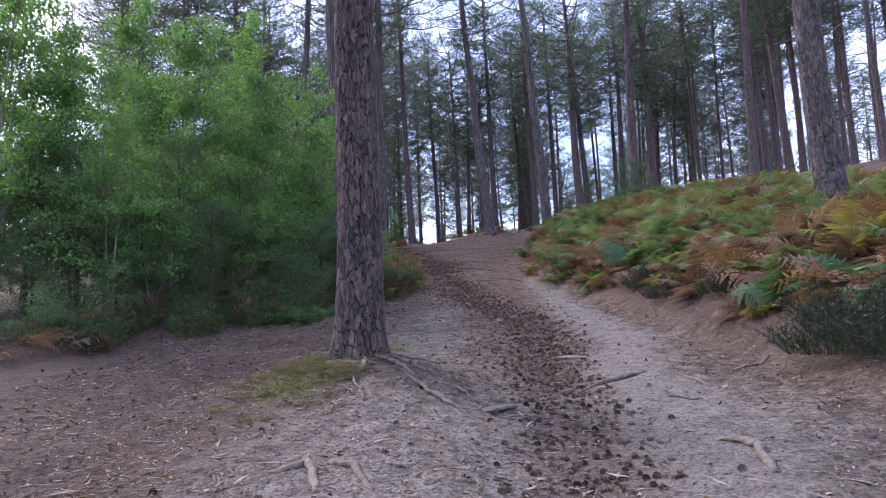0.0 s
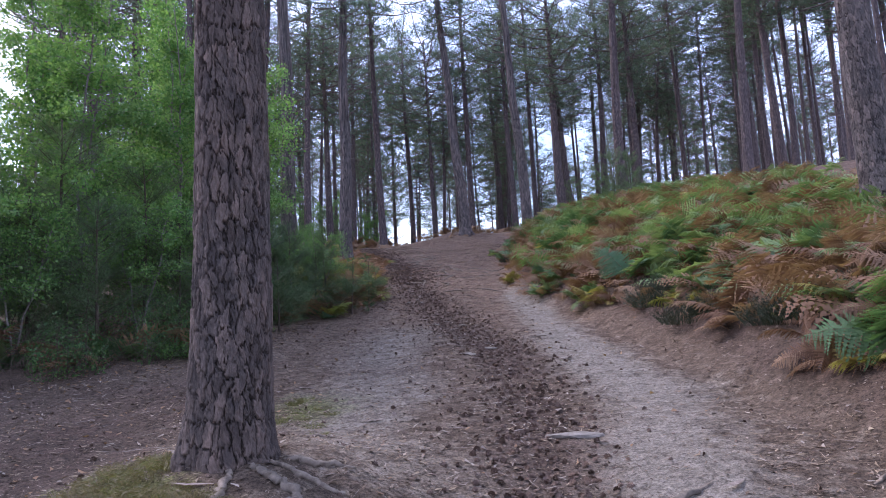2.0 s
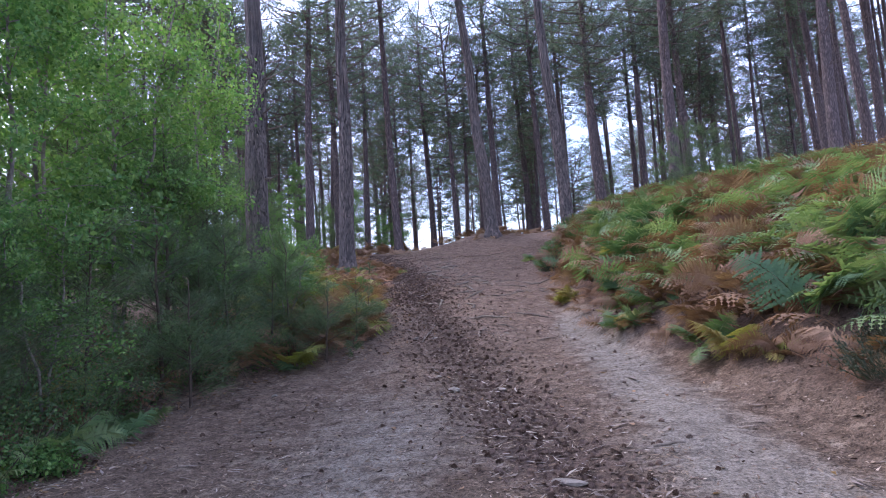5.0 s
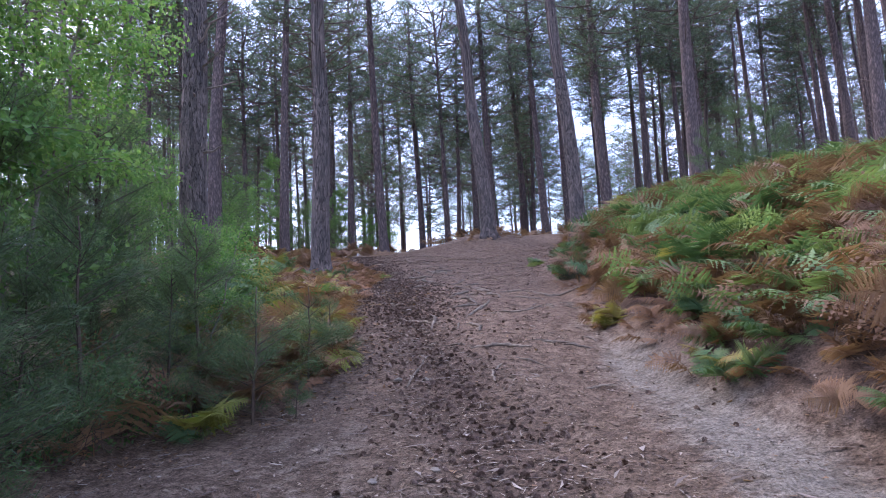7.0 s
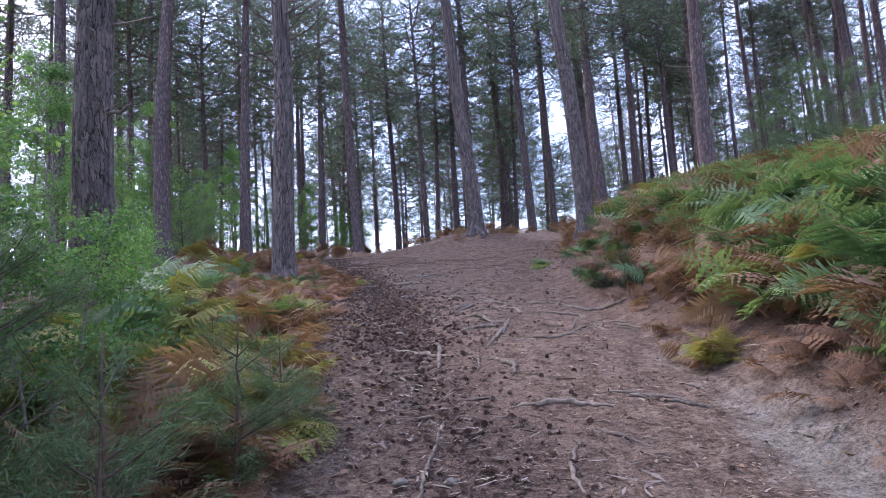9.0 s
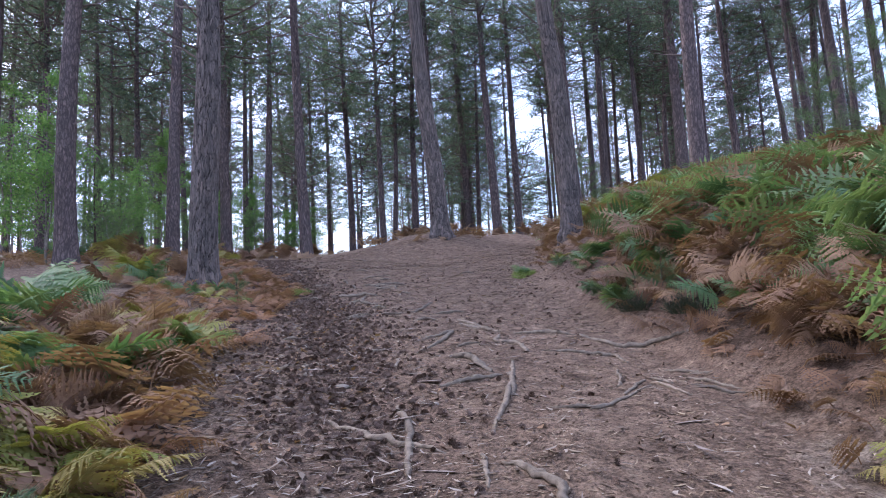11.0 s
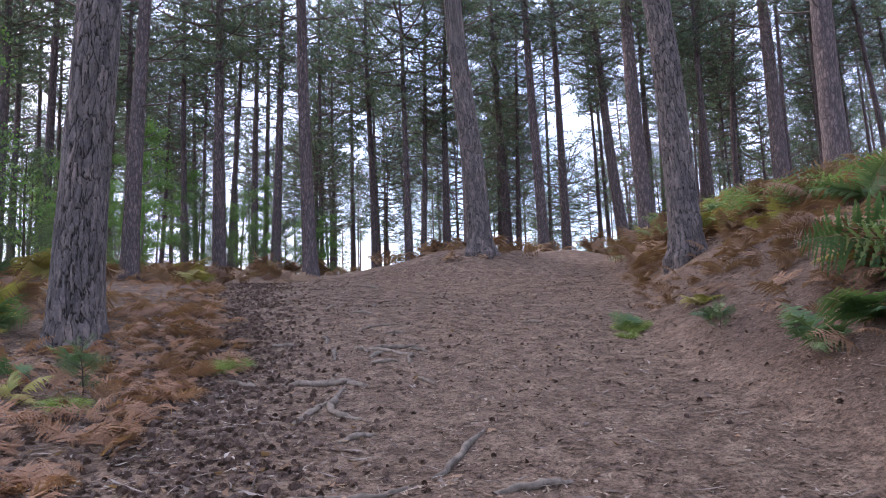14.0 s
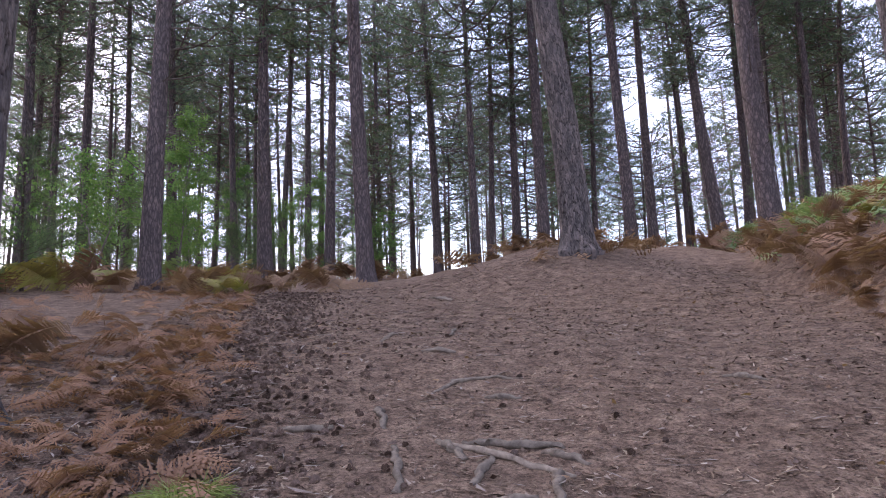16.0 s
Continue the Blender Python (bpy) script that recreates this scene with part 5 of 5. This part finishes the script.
root(0.06, (-0.17, 5.81), (0.18, 5.29), (0.44, 4.92))
root(0.07, (2.12, 4.13), (2.28, 3.9), (2.2, 3.45))
root(0.05, (-0.71, 3.58), (-0.5, 3.71), (-0.35, 3.25))
root(0.05, (-0.39, 3.71), (-0.2, 3.6), (-0.04, 3.23))
root(0.027, (-3.41, 6.46), (-3.41, 6.79))
root(0.027, (0.71, 4.94), (1.05, 5))
root(0.027, (2.45, 5.99), (2.6, 5.61))
root(0.027, (0.3, 5.73), (0.5, 5.39))
root(0.05, (1.49, 6), (1.84, 6.06), (2.22, 6.33))
root(0.027, (2.09, 5.24), (2.36, 5.17))
root(0.027, (-0.5, 7.28), (-0.23, 7.47))
root(0.027, (-0.66, 5.77), (-0.37, 5.03))
root(0.027, (3.03, 6.12), (3.52, 6.52))
root(0.027, (1.72, 12.24), (2.11, 12.27))
root(0.027, (1.15, 19.14), (1.89, 18.83))
root(0.027, (1.52, 17.25), (1.77, 17.31))
root(0.042, (0.44, 19), (0.84, 19), (1.16, 18.83))
root(0.027, (0.95, 18.47), (1.25, 18.18))
root(0.027, (0.77, 18.25), (0.64, 17.85), (0.67, 17.54))
root(0.027, (-0.25, 17.67), (-0.21, 18.05), (-0.06, 18.94))
root(0.027, (1.98, 21.7), (2.19, 21.31))
root(0.027, (0.4, 20.31), (0.61, 19.99))
root(0.027, (1.54, 18.91), (1.87, 18.8))
root(0.027, (1.31, 19), (1.47, 18.96))
root(0.04, (-0.73, 21.51), (-0.29, 20.97), (0.12, 20.55))
root(0.045, (-0.15, 21.5), (-0.07, 20.93), (-0.11, 20.31))
root(0.04, (0.38, 20.67), (0.66, 21.56), (0.81, 22.42))
root(0.045, (0.39, 20.32), (0.59, 19.95), (0.56, 19.76))
root(0.027, (0.29, 20.45), (0.27, 20.1))
root(0.027, (0.8, 21.13), (1.12, 21.02), (1.63, 21.51))
root(0.027, (1.68, 21.6), (1.79, 21.2))
root(0.027, (1.95, 22), (2.21, 21.7))
root(0.027, (1.92, 21.48), (2.18, 21.22))
root(0.042, (-0.69, 29.46), (-0.01, 28.89))
root(0.027, (-0.59, 20.35), (-0.35, 19.93))
root(0.027, (0.06, 19.4), (0.37, 19.25))
root(0.027, (1.86, 19.31), (1.99, 19.08))
root(0.042, (0.07, 23.39), (0.29, 23.74), (0.46, 23.89), (0.26, 23.12), (0.03, 22.73))
root(0.075, (0.3, 22.48), (0.46, 22.33), (0.59, 22.01))
root(0.04, (0.16, 21.7), (0.41, 21.81), (0.66, 21.97))
root(0.04, (0.74, 22.07), (0.68, 21.66), (0.63, 21.36))
root(0.042, (0.6, 24.76), (0.86, 24.09), (0.96, 23.94))
root(0.042, (0.94, 23.76), (0.81, 23.24), (1.01, 23.12), (1, 22.66))
root(0.045, (1.09, 23.79), (1.38, 23.69), (1.63, 23.42))
root(0.048, (1.68, 23.36), (1.87, 22.94), (2.23, 22.78), (2.42, 22.56))
root(0.035, (1.16, 22.74), (1.49, 22.65), (1.75, 22.59), (1.76, 22.31))
root(0.027, (1.6, 22.09), (1.49, 21.72), (1.43, 21.59))
root(0.027, (-1.14, 22.4), (-1.03, 22.83))
root(0.027, (-0.92, 22.77), (-0.88, 22.36))
root(0.027, (-1.32, 24.02), (-1.16, 24.12))
root(0.027, (0.39, 22.82), (0.62, 23.05))
root(0.027, (1.38, 21.34), (1.64, 21.63))
root(0.027, (1.7, 21.69), (1.8, 21.51))
root(0.042, (-0.79, 25.19), (-0.47, 25.31))
root(0.027, (-0.45, 23.04), (-0.26, 23.21))
root(0.027, (-0.12, 22.57), (-0.16, 22.22))
root(0.035, (-0.76, 25.37), (-0.6, 25.44), (-0.44, 25.49))
root(0.03, (-0.44, 25.49), (-0.18, 25.49), (-0.01, 25.7))
root(0.042, (0.13, 25.06), (0.24, 25.1), (0.37, 25.03))
root(0.06, (0.61, 24.98), (0.75, 24.66), (0.84, 24.4))
root(0.042, (-0.01, 27.95), (0.12, 27.73))
root(0.042, (0.08, 25.79), (0.4, 26.49))
root(0.042, (0.37, 25.59), (0.77, 25.73))
root(0.03, (-0.79, 30.41), (-0.56, 30.71), (-0.14, 30.73))
root(0.042, (-0.43, 30.33), (-0.18, 30.23))
root(0.042, (-0.96, 31.51), (-0.65, 31.53))
root(0.042, (-0.48, 28.77), (-0.38, 29.21))
root(0.042, (-0.13, 29.19), (0.09, 29.01))
root(0.042, (-0.91, 29.36), (-0.8, 28.73))
root(0.042, (-0.45, 28.55), (-0.2, 28.65))
root(0.07, (-1.25, 36.31), (-0.86, 36.14))
root(0.042, (1.27, 30.54), (1.5, 30.39))
root(0.042, (-1.42, 32.18), (-1.31, 32.81))
root(0.042, (-0.77, 32.72), (-0.72, 33.34))
root(0.042, (-1.11, 30.05), (-1, 29.68))
root(0.042, (-0.09, 28.98), (-0.1, 28.65))
root(0.068, (-1.15, 28.03), (-0.9, 27.93), (-0.59, 27.86), (-0.41, 27.71))
root(0.06, (-0.6, 27.79), (-0.65, 27.31), (-0.63, 27.14), (-0.38, 26.96))
root(0.06, (-1.67, 28.35), (-1.34, 28.02))
root(0.045, (-0.85, 26.81), (-0.76, 27.12), (-0.69, 27.37))
root(0.06, (-0.68, 29.47), (-0.52, 29.13))
root(0.058, (-0.54, 29.43), (-0.28, 29.3), (-0.01, 29.22))
root(0.045, (-0.48, 26.43), (-0.27, 26.63))
root(0.06, (-1.67, 29.78), (-1.34, 29.77))
root(0.05, (-0.45, 6.1), (-0.3, 5.95), (-0.12, 5.85), (0.02, 5.6))
root(0.04, (-0.38, 6.3), (-0.15, 6.25), (0.1, 6.35))
root(0.04, (-0.55, 6.05), (-0.5, 5.8), (-0.55, 5.6))
root(0.035, (-0.4, 6.2), (-0.15, 6.05), (0.1, 6.0))


# ---------- stones and bark flakes ----------
def stone(x, y, long, wide, high, seed, label="pale flat flint lying in the path"):
    rng = np.random.default_rng(seed)
    bm = bmesh.new()
    bmesh.ops.create_icosphere(bm, subdivisions=2, radius=0.5)
    for v in bm.verts:
        k = 1 + 0.35 * noise.noise(v.co * 2.3 + Vector((seed, 0, 0)))
        v.co = Vector((v.co.x * long * k, v.co.y * wide * k, v.co.z * high * k))
    me = bpy.data.meshes.new("stone")
    bm.to_mesh(me)
    bm.free()
    me.materials.append(STONE)
    ob = new("stone", me)
    ob.location, ob.rotation_euler = (x, y, gz(x, y) + high * 0.15), (0, 0, rng.uniform(0, 6))
    tagged(ob, label, "stone", "stones in the path")


for n_stone, (x, y, a, b, c) in enumerate(((0.70, 5.17, 0.42, 0.14, 0.06), (1.65, 7.61, 0.48, 0.17, 0.07), (0.93, 11.22, 0.22, 0.13, 0.04), (0.89, 11.32, 0.20, 0.11, 0.04), (1.19, 11.81, 0.28, 0.10, 0.04), (0.35, 14.75, 0.28, 0.14, 0.06), (-0.35, 17.95, 0.09, 0.07, 0.05), (-0.05, 17.93, 0.11, 0.08, 0.05), (3.86, 12.59, 0.11, 0.08, 0.06), (0.86, 14.76, 0.21, 0.10, 0.04), (-0.56, 22.05, 0.12, 0.08, 0.05), (0.10, 21.30, 0.07, 0.05, 0.03), (-1.69, 14.90, 0.11, 0.07, 0.04), (0.15, 15.40, 0.10, 0.06, 0.03), (-0.25, 15.20, 0.14, 0.06, 0.03))):
    stone(x, y, a, b, c, n_stone)


# ---------- cones and needle litter ----------
def cone_shape(seed):
    """An open pine cone: rings of scales standing out in turn."""
    rng = np.random.default_rng(seed)
    v, f = [], []
    for k in range(5):
        u = (k + 0.5) / 5
        r, z = 0.021 * np.sin(np.pi * (0.16 + 0.8 * u)) ** 0.8 + 0.002, (u - 0.5) * 0.05
        n = 5
        for j in range(n):
            a = 2 * np.pi * (j + 0.5 * (k % 2)) / n + rng.normal(0, 0.08)
            w = np.pi / n * 0.95
            i = len(v)
            v += [(0.25 * r * np.cos(a), 0.25 * r * np.sin(a), z + 0.006), (r * np.cos(a - w), r * np.sin(a - w), z), (1.25 * r * np.cos(a), 1.25 * r * np.sin(a), z - 0.004), (r * np.cos(a + w), r * np.sin(a + w), z)]
            f += [(i, i + 1, i + 2), (i, i + 2, i + 3)]
    return np.array(v), np.array(f)


def turned(n, rng):
    q = unit(rng.normal(size=(n, 4)))
    w, x, y, z = q.T
    return np.stack([1 - 2 * (y * y + z * z), 2 * (x * y - z * w), 2 * (x * z + y * w), 2 * (x * y + z * w), 1 - 2 * (x * x + z * z), 2 * (y * z - x * w), 2 * (x * z - y * w), 2 * (y * z + x * w), 1 - 2 * (x * x + y * y)], 1).reshape(n, 3, 3)


def cone_spots(n, rng):
    y = np.where(rng.uniform(0, 1, n) < 0.3, rng.uniform(21, 31, n), 3 + 36 * rng.uniform(0, 1, n) ** 0.9)
    band = np.interp(y, BAND_Y, BAND_X)
    wide = np.interp(y, (4, 12, 18, 26, 31, 38), (0.3, 0.3, 0.38, 0.42, 0.48, 0.45))
    x = band + rng.normal(0, 1, n) * wide - np.where(rng.uniform(0, 1, n) < 0.22, rng.uniform(0, 1.5, n), 0) * np.interp(y, (21, 24, 29, 31), (0, 1, 1, 0))
    stray = rng.uniform(0, 1, n) < 0.035
    x = np.where(stray, rng.uniform(-2.6, 2.9, n), x)
    return x, y


def build_cones():
    rng = np.random.default_rng(44)
    shapes = [cone_shape(k) for k in range(3)]
    g = Geo()
    x, y = cone_spots(7800, rng)
    z, size, m = ground_z(x, y), rng.uniform(0.5, 1.1, len(x)), turned(len(x), rng)
    for k in range(len(x)):
        v, f = shapes[k % 3]
        g.add(v @ m[k].T * size[k] + (x[k], y[k], z[k] + 0.006), f)
    tagged(new("fallen_cones", g.mesh("fallen_cones", CONE)), "drift of dark fallen pine cones in the rut", "pine cones", kind="stuff")
    single = []
    for v, f in shapes:
        c = Geo()
        c.add(v, f)
        single.append(c.mesh("pine_cone", CONE))
    for k in range(170):
        y = rng.uniform(3, 36)
        x = rng.uniform(np.interp(y, LEFT_Y, LEFT_X) + 0.1, np.interp(y, RIGHT_Y, RIGHT_X) - 0.1)
        if y < 11 and x < -0.8 and rng.uniform() < 0.3:
            x += 1.5
        ob = new("pine_cone", single[k % 3])
        ob.location = (x, y, gz(x, y) + 0.01)
        ob.rotation_euler, ob.scale = rng.uniform(0, 6.28, 3), (rng.uniform(0.55, 0.95),) * 3
        tagged(ob, "single dark open pine cone on the path", "pine cone", "scattered pine cones")


build_cones()


def litter(name, label, mat, n, long, wide, rng, where, lift=0.004, steep=0.12):
    y = 1.6 + 37 * rng.uniform(0, 1, n)
    x = rng.uniform(-4.5, 4.6, n)
    w = where(x, y)
    keep = rng.uniform(0, 1, n) < w
    x, y = x[keep], y[keep]
    n = len(x)
    a = rng.uniform(0, 6.28, n)
    d = unit(np.stack([np.cos(a), np.sin(a), rng.normal(0.02, steep, n)], 1))
    side = np.stack([-np.sin(a), np.cos(a), rng.normal(0, 0.4, n)], 1) * rng.uniform(*wide, n)[:, None]
    L = rng.uniform(*long, n)[:, None]
    p = np.stack([x, y, ground_z(x, y) + rng.uniform(0.3, 1.6, n) * lift], 1)
    bow = np.stack([-np.sin(a), np.cos(a), 0 * a], 1) * L * rng.normal(0, 0.12, (n, 1))
    v = np.stack([p - side * 0.5, p + side * 0.5, p + d * L * 0.5 + bow + side * 0.4, p + d * L + side * 0.1], 1).reshape(-1, 3)
    k = np.arange(n)[:, None] * 4
    g = Geo()
    g.add(v, np.concatenate([k + [0, 1, 2], k + [0, 2, 3]]))
    tagged(new(name, g.mesh(name, mat)), label, "litter", kind="stuff")


def build_litter():
    rng = np.random.default_rng(55)
    open_sand = lambda x, y: np.clip(np.exp(-(((x - np.interp(y, SAND_Y, SAND_X)) / np.interp(y, (7, 14, 19), (0.55, 0.45, 0.3))) ** 2)) * np.interp(y, (2, 6, 18, 21.5), (0.9, 1, 0.9, 0)), 0, 1)
    band = lambda x, y: np.exp(-(((x - np.interp(y, BAND_Y, BAND_X) + np.interp(y, (21, 24, 29, 31), (0, 0.3, 0.3, 0))) / np.interp(y, (18, 24, 29, 31), (0.55, 0.85, 0.65, 0.5))) ** 2))
    leafy = lambda x, y: np.exp(-((np.maximum(x - np.interp(y, LEFT_Y, LEFT_X), 0) / 0.45) ** 2)) * np.exp(-((np.minimum(x - np.interp(y, LEFT_Y, LEFT_X), 0) / 1.6) ** 2)) * (y > 8)
    litter("needle_litter", "dry brown pine needles scattered over the soil", STRAW, 150000, (0.03, 0.09), (0.003, 0.007), rng, lambda x, y: 1 - 0.8 * open_sand(x, y))
    litter("bark_flakes", "small pale bark flakes and leaf scraps", FLAKES, 64000, (0.012, 0.05), (0.006, 0.022), rng, lambda x, y: 0.75 - 0.6 * open_sand(x, y), 0.003, 0.3)
    litter("dark_debris", "dark rotting cone scales and bark crumbs", CONE, 120000, (0.015, 0.06), (0.008, 0.024), rng, lambda x, y: np.clip(0.2 + band(x, y) * np.interp(y, (21, 24), (1, 0.6)), 0, 1) * (1 - 0.8 * open_sand(x, y)), 0.006, 0.4)
    litter("broken_sticks", "pale broken bark strips and sticks among cones", STICKS, 110000, (0.03, 0.15), (0.003, 0.009), rng, lambda x, y: np.clip(0.07 + 0.75 * band(x, y) * np.interp(y, (3, 12, 20, 31, 36), (0.35, 0.45, 1, 1, 0.3)) + 0.5 * leafy(x, y), 0, 1) * (1 - 0.8 * open_sand(x, y)), 0.016, 0.16)
    litter("leaf_litter", "curled brown leaves below the young trees", FERN_BROWN, 55000, (0.03, 0.07), (0.015, 0.035), rng, lambda x, y: np.clip(0.6 * leafy(x, y) + 0.02 + 0.12 * (x < -1.0) * (y < 11) + 0.45 * (x < -0.3) * (y > 21.5) * (y < 27), 0, 1), 0.01, 0.35)
    litter("small_twigs", "thin dead twigs lying on the path", TWIG, 2600, (0.08, 0.3), (0.004, 0.011), rng, lambda x, y: 0.9 - 0.5 * open_sand(x, y), 0.008, 0.05)


build_litter()
